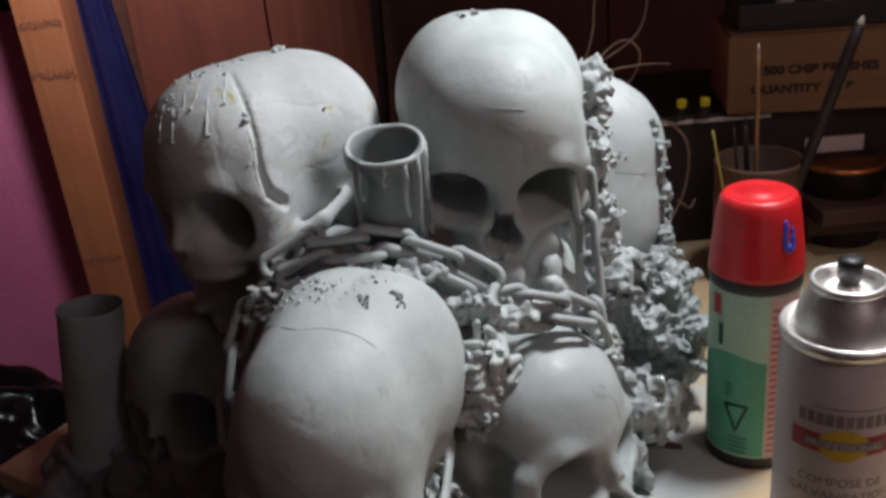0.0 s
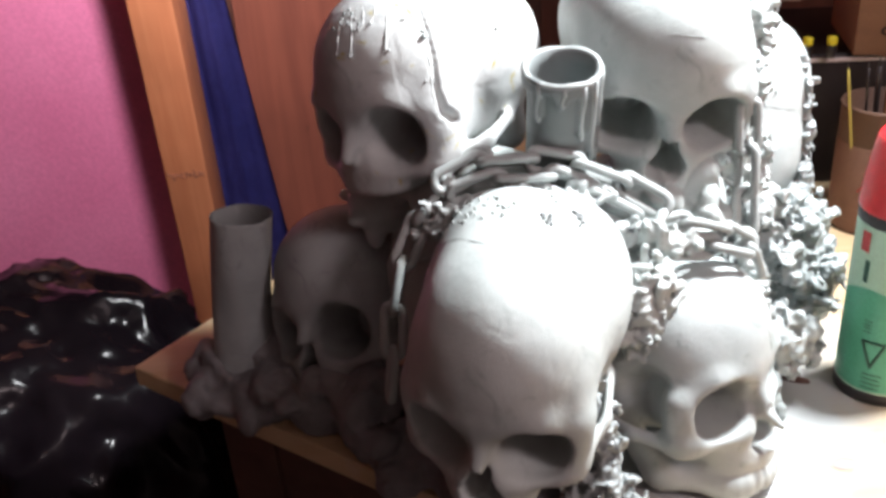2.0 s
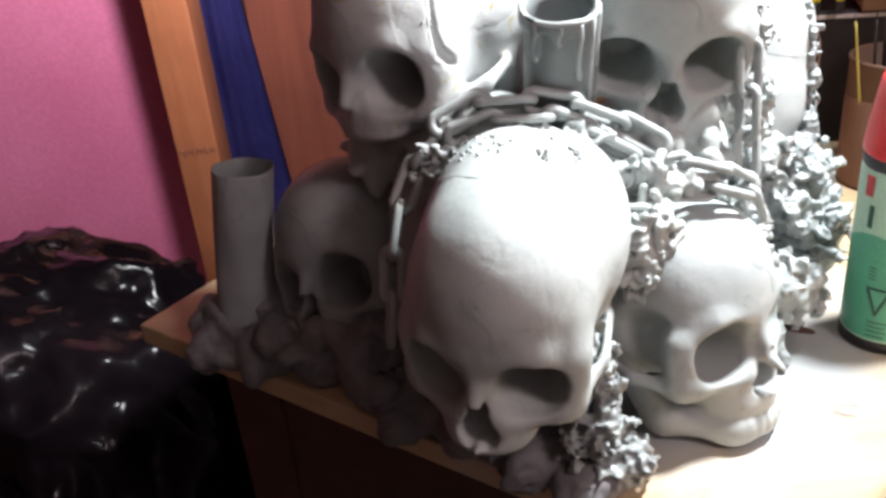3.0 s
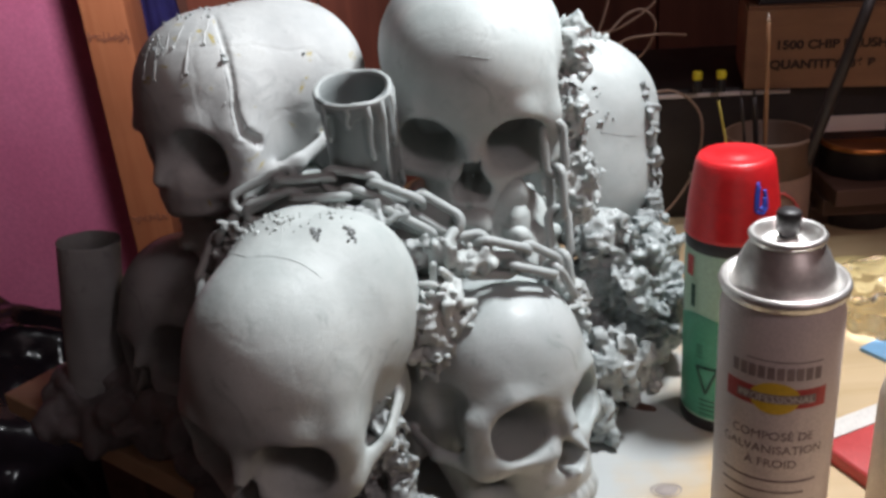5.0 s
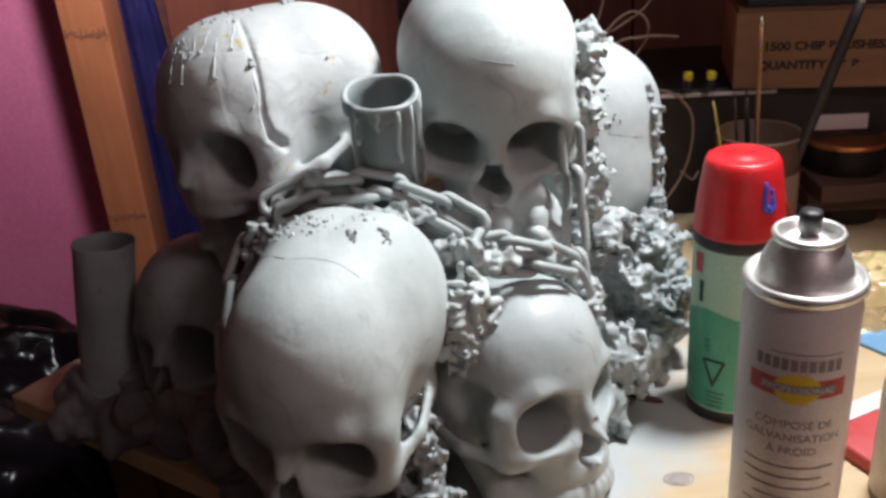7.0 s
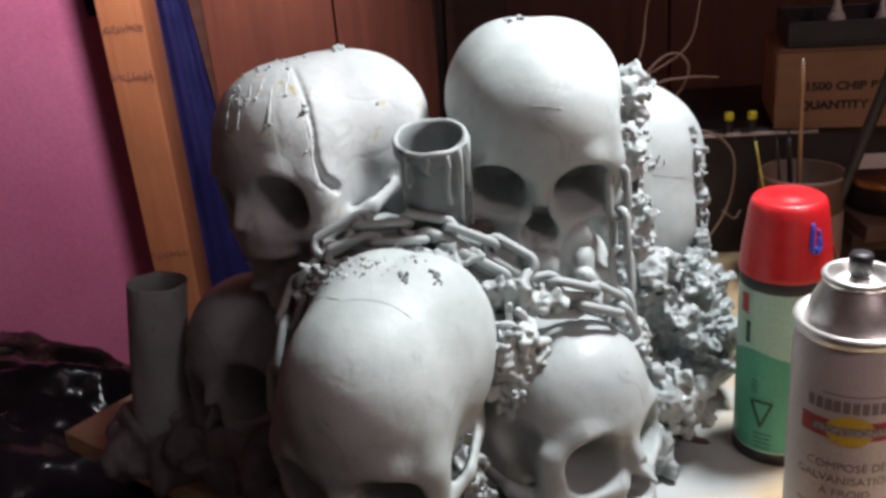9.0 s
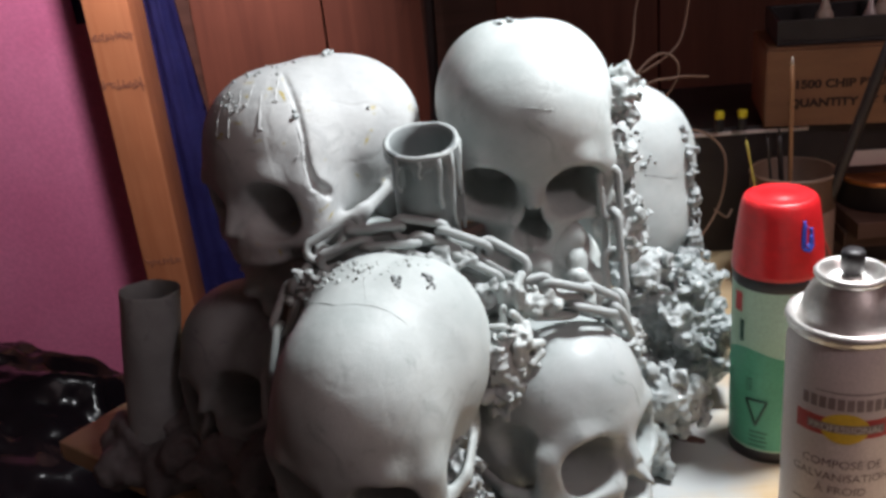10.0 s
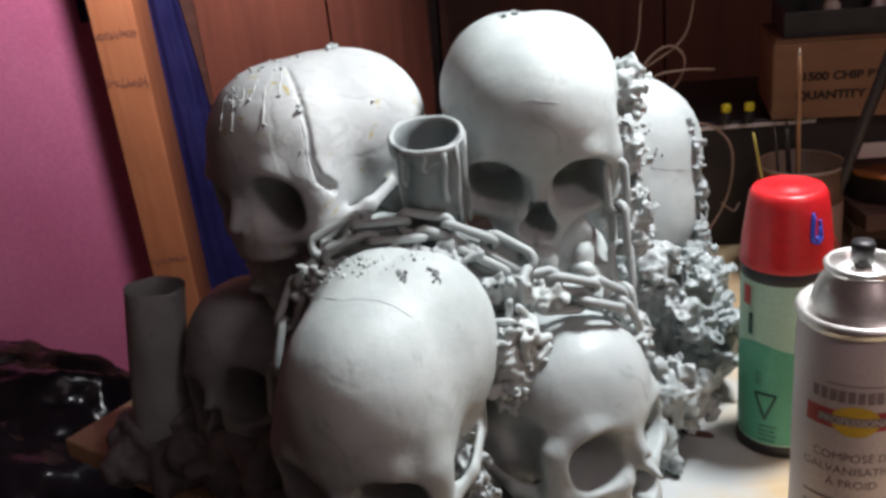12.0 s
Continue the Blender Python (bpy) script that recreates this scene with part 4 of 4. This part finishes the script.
# ---- spray cans ----
def arc_patch(bm, r, a0, a1, z0, z1, steps=14, top=None):
    """A strip of label on a cylinder; top: a function of 0..1 that lifts the upper edge."""
    rows = []
    for k in range(steps + 1):
        t = k / steps
        a = a0 + (a1 - a0) * t
        hi = z1 + (top(t) if top else 0)
        rows.append([bm.verts.new((r * math.sin(a), -r * math.cos(a), z)) for z in (z0, hi)])
    for lo, hi in zip(rows, rows[1:]):
        bm.faces.new((lo[0], hi[0], hi[1], lo[1]))
    return bm


def round_text(words, height, r, z, a_mid, material, parent, name="lettering", width=None):
    """Raised lettering wrapped round a can."""
    cu = bpy.data.curves.new(name, "FONT")
    cu.body, cu.size, cu.align_x, cu.extrude = words, height * 1.42, "CENTER", 0.0
    tmp = new("tmp", cu)
    bpy.context.view_layer.update()
    me = bpy.data.meshes.new_from_object(tmp.evaluated_get(bpy.context.evaluated_depsgraph_get()))
    bpy.data.objects.remove(tmp)
    bm = bmesh.new()
    bm.from_mesh(me)
    bmesh.ops.triangulate(bm, faces=bm.faces[:])
    bmesh.ops.subdivide_edges(bm, edges=[e for e in bm.edges if e.calc_length() > 0.003], cuts=1)
    span = max(v.co.x for v in bm.verts) - min(v.co.x for v in bm.verts)
    k = width / span if width else 1.0
    for v in bm.verts:
        a = a_mid + v.co.x * k / r
        v.co = (r * math.sin(a), -r * math.cos(a), z + v.co.y)
    return part(name, bm, material, parent, "", False)


def flat_text(words, height, material, parent, m, name="lettering"):
    cu = bpy.data.curves.new(name, "FONT")
    cu.body, cu.size, cu.offset = words, height * 1.42, height * 0.06
    tmp = new("tmp", cu)
    bpy.context.view_layer.update()
    me = bpy.data.meshes.new_from_object(tmp.evaluated_get(bpy.context.evaluated_depsgraph_get()))
    bpy.data.objects.remove(tmp)
    me.transform(m)
    return mesh_ob(name, me, material, parent)


can = thing("spray_can", (0.224, 0.454, 0.0), "uncapped grey metal spray can with a red and yellow label badge", "spray can", "spray cans", -22)
R = 0.0325
part("body", lathe([(0, 0.004), (0.028, 0.001), (R - 0.001, 0.0), (R, 0.002), (R, 0.188), (R - 0.0012, 0.193), (R - 0.002, 0.197)], 64), TIN, can, "satin grey lacquered body")
part("shoulder", lathe([(R - 0.002, 0.1965), (R + 0.0006, 0.199), (R + 0.0016, 0.2022), (R + 0.0006, 0.2052), (R - 0.0018, 0.2050), (R - 0.0035, 0.2025), (0.0275, 0.2035), (0.0262, 0.2070), (0.0246, 0.2130), (0.0215, 0.2200), (0.0190, 0.2240), (0.0180, 0.2262)], 64), STEEL, can, "bright domed tinplate shoulder with a rolled rim")
cup = part("valve_cup", lathe([(0.0180, 0.2258), (0.0196, 0.2275), (0.0200, 0.2296), (0.0188, 0.2312), (0.0168, 0.2308), (0.0158, 0.2270), (0.0130, 0.2240), (0.0075, 0.2235), (0.0062, 0.2270), (0.0045, 0.2282), (0, 0.2282)], 48), STEEL, can, "shiny pressed valve cup")
part("nozzle", lathe([(0.0042, 0.2278), (0.0044, 0.2300), (0.0062, 0.2305), (0.0064, 0.2410), (0.0056, 0.2425), (0, 0.2425)], 24), BLACKP, can, "small black spray nozzle")
part("badge", arc_patch(bmesh.new(), R + 0.0002, -0.86, 0.86, 0.1415, 0.1535), REDINK, can, "red label band", False)
oval = bmesh.new()
pts = [oval.verts.new(((R + 0.00045) * math.sin(0.40 * math.cos(a)), -(R + 0.00045) * math.cos(0.40 * math.cos(a)), 0.1475 + 0.0098 * math.sin(a))) for a in (2 * math.pi * k / 36 for k in range(36))]
mid = [oval.verts.new(((R + 0.00045) * math.sin(0.40 * math.cos(a)), -(R + 0.00045) * math.cos(0.40 * math.cos(a)), 0.1475)) for a in (2 * math.pi * k / 36 for k in range(36))]
for k in range(36):
    j = (k + 1) % 36
    oval.faces.new((pts[k], pts[j], mid[j], mid[k]))
part("badge_oval", oval, YELINK, can, "yellow oval on the badge", False)
part("badge_bar", arc_patch(bmesh.new(), R + 0.0007, -0.62, 0.66, 0.1448, 0.1502), GREYINK, can, "dark bar across the badge", False)
round_text("PROFESSIONAL", 0.0042, R + 0.0010, 0.1454, 0.02, WHITEINK, can)
bars = bmesh.new()
for k in range(10):
    arc_patch(bars, R + 0.0003, -0.74 + 0.150 * k, -0.74 + 0.150 * k + 0.115, 0.1590, 0.1665, 2)
tagged(part("name_line", bars, GREYINK, can, "row of dark grey marks", False), kind="stuff")
round_text("COMPOS\u00c9 DE", 0.0052, R + 0.0003, 0.1210, 0.0, GREYINK, can)
round_text("GALVANISATION", 0.0052, R + 0.0003, 0.1120, 0.0, GREYINK, can)
round_text("\u00c0 FROID", 0.0052, R + 0.0003, 0.1030, 0.0, GREYINK, can)
bars = bmesh.new()
for k, (a, b) in enumerate(((-0.85, 0.80), (-0.85, 0.6), (-0.8, 0.82), (-0.6, 0.5), (-0.82, 0.75))):
    arc_patch(bars, R + 0.0003, a, b, 0.0930 - 0.0075 * k, 0.0942 - 0.0075 * k)
arc_patch(bars, R + 0.0003, -0.5, 0.75, 0.1695, 0.1703)
tagged(part("small_print", bars, GREYINK, can, "thin lines of small print", False), kind="stuff")

can = thing("spray_can", (0.251, 0.625, 0.0), "pale green spray can with a red cap and blue scrawl", "spray can", "spray cans", -22)
part("body", lathe([(0, 0.003), (0.028, 0.001), (R - 0.0006, 0.0), (R, 0.003), (R, 0.146), (R - 0.0016, 0.150), (R - 0.002, 0.152)], 64), MINT, can, "pale green printed body")
part("base_ring", lathe([(R - 0.0015, 0.0005), (R + 0.0006, 0.0012), (R + 0.0008, 0.009), (R + 0.0002, 0.0105)], 64), BLACKP, can, "dark rolled base ring")
part("neck_band", lathe([(R - 0.0005, 0.148), (R + 0.0002, 0.149), (R + 0.0002, 0.160), (R - 0.002, 0.161)], 64), BLACKP, can, "black band under the cap")
part("cap", lathe([(R + 0.0002, 0.1575), (R + 0.0011, 0.1585), (R + 0.0010, 0.1620), (0.0318, 0.1800), (0.0288, 0.2020), (0.0272, 0.2110), (0.0255, 0.2142), (0.0235, 0.2154), (0.0215, 0.2150), (0.0120, 0.2146), (0.0110, 0.2156), (0, 0.2158)], 64), REDP, can, "glossy red plastic cap")
scrawl = bmesh.new()
for line in (((0.56, 0.183), (0.58, 0.194), (0.64, 0.203)), ((0.60, 0.184), (0.63, 0.194), (0.66, 0.200)), ((0.57, 0.183), (0.72, 0.181), (0.84, 0.185)), ((0.84, 0.185), (0.82, 0.193), (0.80, 0.197)), ((0.66, 0.184), (0.74, 0.186), (0.78, 0.192))):
    pts = []
    for a, z in line:
        rr = 0.0288 + (0.2020 - z) * 0.137 + 0.0002
        pts.append((rr * math.sin(a), -rr * math.cos(a), z))
    sweep(curve_through(pts, 4), 0.0016, 6, scrawl, flat=0.5)
part("scrawl", scrawl, BLUEINK, can, "blue marker scrawl")
part("label_panel", arc_patch(bmesh.new(), R + 0.0002, -1.9, 0.28, 0.012, 0.088, 24, lambda t: 0.006 * math.sin(5.2 * t - 1.2) + 0.010 * t), TEAL, can, "darker green wave on the label", False)
part("text_panel", arc_patch(bmesh.new(), R + 0.0003, 0.30, 1.15, 0.010, 0.147), PALEPINK, can, "pale panel of small print", False)
bars = bmesh.new()
for k in range(22):
    arc_patch(bars, R + 0.0006, 0.36, 0.36 + 0.66 * (0.75 + 0.25 * math.sin(k * 2.3)), 0.016 + 0.0057 * k, 0.0178 + 0.0057 * k, 6)
tagged(part("small_print", bars, REDINK, can, "lines of small red print", False), kind="stuff")
tri = bmesh.new()
A = [(-0.60, 0.056), (-0.10, 0.056), (-0.35, 0.034)]
for (a0, z0), (a1, z1) in zip(A, A[1:] + A[:1]):
    pts = [((R + 0.0006) * math.sin(a0 + (a1 - a0) * t), -(R + 0.0006) * math.cos(a0 + (a1 - a0) * t), z0 + (z1 - z0) * t) for t in (0, 0.25, 0.5, 0.75, 1)]
    sweep(pts, 0.0011, 5, tri)
part("warning_triangle", tri, DARKINK, can, "dark warning triangle outline")
bars = bmesh.new()
for k in range(4):
    arc_patch(bars, R + 0.0006, -0.50, -0.10 + 0.03 * (k % 2), 0.0150 + 0.004 * k, 0.0162 + 0.004 * k, 6)
for k in range(4):
    arc_patch(bars, R + 0.0006, -0.62, -0.45, 0.064 + 0.003 * k, 0.065 + 0.003 * k, 3)
arc_patch(bars, R + 0.0006, -0.85, -0.72, 0.104, 0.122, 3)
tagged(part("label_print", bars, DARKINK, can, "dark label markings", False), kind="stuff")
part("red_spot", arc_patch(bmesh.new(), R + 0.0006, -1.05, -0.80, 0.128, 0.144, 5), REDINK, can, "red spot at the label edge", False)

can = thing("spray_can", (0.336, 0.498, 0.0), "small white spray can with a red printed side", "spray can", "spray cans")
part("body", lathe([(0, 0.002), (0.024, 0.0), (0.026, 0.003), (0.026, 0.078), (0.024, 0.082)], 48), CREAM, can, "white body")
part("cap", lathe([(0.0255, 0.080), (0.0258, 0.086), (0.0235, 0.098), (0.018, 0.107), (0.013, 0.111), (0.006, 0.113), (0, 0.1132)], 48), CREAM, can, "rounded white cap")
part("red_panel", arc_patch(bmesh.new(), 0.0263, -0.2, 2.4, 0.008, 0.07), REDINK, can, "red printed panel", False)

# ---- things behind the sculpture ----
pot = thing("brush_pot", (0.376, 0.905, 0.0), "paper-wrapped tin pot holding brushes and pencils", "pot")
part("tin", lathe([(0, 0.001), (0.0412, 0), (0.0432, 0.003), (0.0432, 0.130), (0.0445, 0.133), (0.0432, 0.136), (0.0412, 0.134), (0.0412, 0.02), (0, 0.02)], 48), POT_SHADED, pot, "dark brown tin")
part("label_panel", lathe([(0.0435, 0.004), (0.0437, 0.005), (0.0437, 0.096), (0.0435, 0.097)], 48), LABEL_SHADED, pot, "paper label, darkened to hold shade")
ring = bmesh.new()
sweep([(0.0441 * math.sin(-0.85 + 0.16 * k), -0.0441 * math.cos(-0.85 + 0.16 * k), 0.050 + 0.036 * math.sin(0.32 * k)) for k in range(11)], 0.0012, 5, ring)
part("red_arc", ring, REDINK, pot, "red printed arc on the label")
for name, foot, tip, r, material, label in (
    ("brush", (0.376, 0.905, 0.022), (0.360, 0.880, 0.252), 0.0018, TAN, "wooden paint brush handle with a white tip standing in a pot"),
    ("pencil", (0.356, 0.905, 0.022), (0.312, 0.868, 0.184), 0.0010, OCHRE, "yellow pencil standing in a pot"),
    ("pencil", (0.368, 0.915, 0.022), (0.338, 0.880, 0.180), 0.0012, DARKMETAL, "dark pencil standing in a pot"),
    ("pencil", (0.378, 0.920, 0.022), (0.354, 0.890, 0.178), 0.0022, DARKMETAL, "dark pencil standing in a pot"),
    ("brush", (0.390, 0.900, 0.022), (0.436, 0.840, 0.275), 0.0046, DARKMETAL, "black brush handle leaning in a pot"),
):
    ob = thing(name, (0, 0, 0), label, name)
    a, b = Vector(foot), Vector(tip)
    part("handle", sweep([a.lerp(b, t) for t in (0, 0.3, 0.6, 0.9, 1.0)], r, 10, None, lambda t: 1.0 + 0.25 * math.sin(3.0 * t)), material, ob)
    part("tip", sweep([b, b.lerp(b + (b - a).normalized() * 0.008, 0.5), b + (b - a).normalized() * 0.008], r * 0.9, 10, None, lambda t: 1 - 0.6 * t), CREAM if name == "brush" else DARKMETAL, ob)

shelf = thing("tool_tray", (0.46, 1.06, 0.0), "black steel tool tray with a pale front edge", "tray", "", -8)
part("body", box(bmesh.new(), (-0.19, -0.06, 0), (0.34, 0.16, 0.155), 0.004), DARKMETAL, shelf)
part("edge", box(bmesh.new(), (-0.188, -0.0645, 0.147), (-0.02, -0.0605, 0.1515), 0.001), TIN, shelf, "pale strip along the tray's front edge", False)
part("label_plate", box(bmesh.new(), (0.02, -0.063, 0.10), (0.085, -0.0605, 0.118), 0.0005), TIN, shelf, "dull grey label plate", False)
carton = thing("carton", (0.380, 1.00, 0.1552), "flat brown cardboard carton with stencilled quantity lettering", "carton", "", -14)
part("body", box(bmesh.new(), (0, 0, 0), (0.30, 0.14, 0.086), 0.002), CARD, carton, "", False)
part("flap", box(bmesh.new(), (0.002, 0.002, 0.0865), (0.298, 0.07, 0.0885), 0.0008), CARD, carton, "", False)
up = pose(0, 0, 0, 90, 0, 0)
flat_text("1500 CHIP BRUSHES", 0.0090, INK, carton, pose(0.030, -0.0008, 0.0435) @ up @ Matrix.Diagonal((1.12, 1, 1, 1)))
flat_text("QUANTITY  36 B", 0.0090, INK, carton, pose(0.025, -0.0008, 0.0225) @ up @ Matrix.Diagonal((1.12, 1, 1, 1)))
crate = thing("crate", carton.matrix_world @ Vector((0.012, 0.012, 0.0887)), "shallow black crate of bottles on a carton", "crate", "", -14)
part("base", box(bmesh.new(), (0, 0, 0), (0.275, 0.115, 0.004), 0.001), BLACKP, crate, "", False)
for lo, hi in (((0, 0, 0.0042), (0.275, 0.004, 0.028)), ((0, 0.111, 0.0042), (0.275, 0.115, 0.028)), ((0, 0.0042, 0.0042), (0.004, 0.1108, 0.028)), ((0.271, 0.0042, 0.0042), (0.275, 0.1108, 0.028))):
    part("wall", box(bmesh.new(), lo, hi, 0.001), BLACKP, crate, "", False)
for x, y, hh, label in ((0.070, 0.07, 0.052, "cream nozzle bottle"), (0.112, 0.040, 0.046, "grey nozzle bottle"), (0.134, 0.08, 0.056, "cream nozzle bottle"), (0.19, 0.05, 0.050, "cream nozzle bottle")):
    m = carton.matrix_world @ Matrix.Translation((x, y, 0.0931))
    ob = thing("bottle", m.translation, label + " standing in a black crate", "bottle", "bottles in the crate")
    part("body", lathe([(0, 0), (0.0085, 0), (0.0098, 0.002), (0.0098, hh * 0.36), (0.0075, hh * 0.44), (0.0055, hh * 0.48)], 24), CREAM if "cream" in label else TIN, ob)
    part("nozzle", lathe([(0.0060, hh * 0.48), (0.0062, hh * 0.53), (0.0042, hh * 0.58), (0.0014, hh), (0, hh)], 20), CREAM if "cream" in label else TIN, ob)
for x, y in ((0.3295, 1.003), (0.3545, 0.999)):
    ob = thing("bottle", (x, y, 0.1555), "small dark bottle with a yellow cap on the tray", "bottle", "yellow-capped bottles")
    part("body", lathe([(0, 0), (0.0045, 0), (0.0050, 0.001), (0.0050, 0.013), (0.0042, 0.015)], 20), BLACKP, ob)
    part("cap", lathe([(0.0046, 0.0145), (0.0054, 0.0155), (0.0054, 0.0215), (0.0046, 0.0235), (0, 0.024)], 24), YELLOW, ob, "bright yellow cap")
tin = thing("paint_tin", (0.512, 0.985, 0.0), "dark brown tin with a bright copper rim", "tin")
part("body", lathe([(0, 0), (0.044, 0), (0.045, 0.002), (0.045, 0.088), (0.046, 0.090)], 40), DARKMETAL, tin)
part("rim", lathe([(0.045, 0.088), (0.0468, 0.090), (0.0462, 0.0935), (0.043, 0.0935), (0.042, 0.090), (0, 0.090)], 40), COPPER, tin, "bright copper rim")

# pale wires curling behind
for k, pts in enumerate((
    ((0.150, 0.99, 0.10), (0.200, 1.00, 0.215), (0.245, 1.00, 0.235), (0.285, 1.01, 0.26), (0.30, 1.02, 0.31)),
    ((0.160, 0.99, 0.12), (0.225, 0.99, 0.225), (0.262, 1.00, 0.252), (0.282, 1.00, 0.235), (0.268, 1.01, 0.20), (0.22, 1.02, 0.18)),
    ((0.180, 0.99, 0.14), (0.235, 0.99, 0.215), (0.275, 0.99, 0.226), (0.315, 1.00, 0.221)),
    ((0.260, 0.98, 0.165), (0.300, 0.98, 0.165), (0.328, 0.98, 0.135), (0.325, 0.98, 0.08), (0.300, 0.98, 0.035), (0.27, 0.98, 0.01)),
    ((0.190, 1.00, 0.16), (0.230, 1.01, 0.25), (0.240, 1.02, 0.30), (0.255, 1.02, 0.36)),
    ((0.318, 0.98, 0.07), (0.335, 0.99, 0.055), (0.345, 1.0, 0.06)),
)):
    ob = part("wire", sweep(curve_through(pts, 8), 0.0014, 7), WIRE, None, "thin pale brown wire curling up from the bench")
    tagged(ob, "", "wire", "curling wires")

# right-hand clutter
pack = part("packet", box(bmesh.new(), (-0.05, -0.035, 0.0), (0.05, 0.035, 0.012), 0.003, pose(0.355, 0.562, 0.0, 0, 0, 22)), REDINK, None, "flat red packet with a white edge strip on the bench")
tagged(pack, "", "packet")
part("stripe", box(bmesh.new(), (-0.048, 0.016, 0.0122), (0.048, 0.033, 0.0132), 0.0004, pose(0.355, 0.562, 0.0, 0, 0, 22)), WHITEINK, pack, "white strip", False)


def crumpled(name, centre, radii, material, seed, amp, label, category, sub=5, freq=5.0, floor=None):
    bm = bmesh.new()
    bmesh.ops.create_icosphere(bm, subdivisions=sub, radius=1.0)
    for v in bm.verts:
        n = v.co.copy()
        q = n * freq + Vector((seed, seed * 0.7, seed * 1.3))
        fold = 0.75 - 1.1 * abs(noise.noise(q)) - 0.7 * abs(noise.noise(q * 1.9 + Vector((3, 1, 2)))) - 0.3 * abs(noise.noise(q * 4.1 + Vector((1, 5, 2))))
        v.co = Vector((centre[i] + radii[i] * n[i] for i in range(3))) + amp * fold * Vector((n.x, n.y, 0.6 * n.z))
        if floor is not None:
            v.co.z = max(v.co.z, floor + 0.002 * noise.noise(n * 9))
    return tagged(part(name, bm, material, None, label), "", category)


film_bag = crumpled("plastic_bag", (0.43, 0.742, 0.024), (0.044, 0.040, 0.030), CLEAR, 3, 0.02, "crumpled clear plastic bag on the bench", "plastic bag", 4, 3.0, 0.001)
film_bag.visible_shadow = False
tape = thing("tape_roll", (0.435, 0.80, 0.0), "cream roll of tape lying on the bench", "tape")
part("roll", lathe([(0.020, 0.0), (0.038, 0.0), (0.039, 0.002), (0.039, 0.020), (0.038, 0.022), (0.020, 0.022), (0.0195, 0.0)], 40), PALEYELLOW, tape)
card = part("card", box(bmesh.new(), (-0.04, -0.03, 0), (0.04, 0.03, 0.004), 0.0008, pose(0.44, 0.690, 0.0, 0, 0, 30)), SKYBLUE, None, "light blue card lying on the bench", False)
tagged(card, "", "card")
for k in range(3):
    ob = part("plank", box(bmesh.new(), (-0.16, -0.05, 0), (0.16, 0.05, 0.019), 0.0015, pose(0.62, 0.985 - 0.01 * k, 0.0002 + 0.0195 * k, 0, 0, -12 + 5 * k)), DARKWOOD, None, "dark offcut plank stacked on the bench", False)
    tagged(ob, "", "plank", "stacked planks")

# black bag
crumpled("garbage_bag", (-0.63, 1.05, -0.455), (0.29, 0.25, 0.37), BAG, 11, 0.075, "crumpled glossy black garbage bag standing on the floor", "garbage bag", 6, 2.3, -0.749)
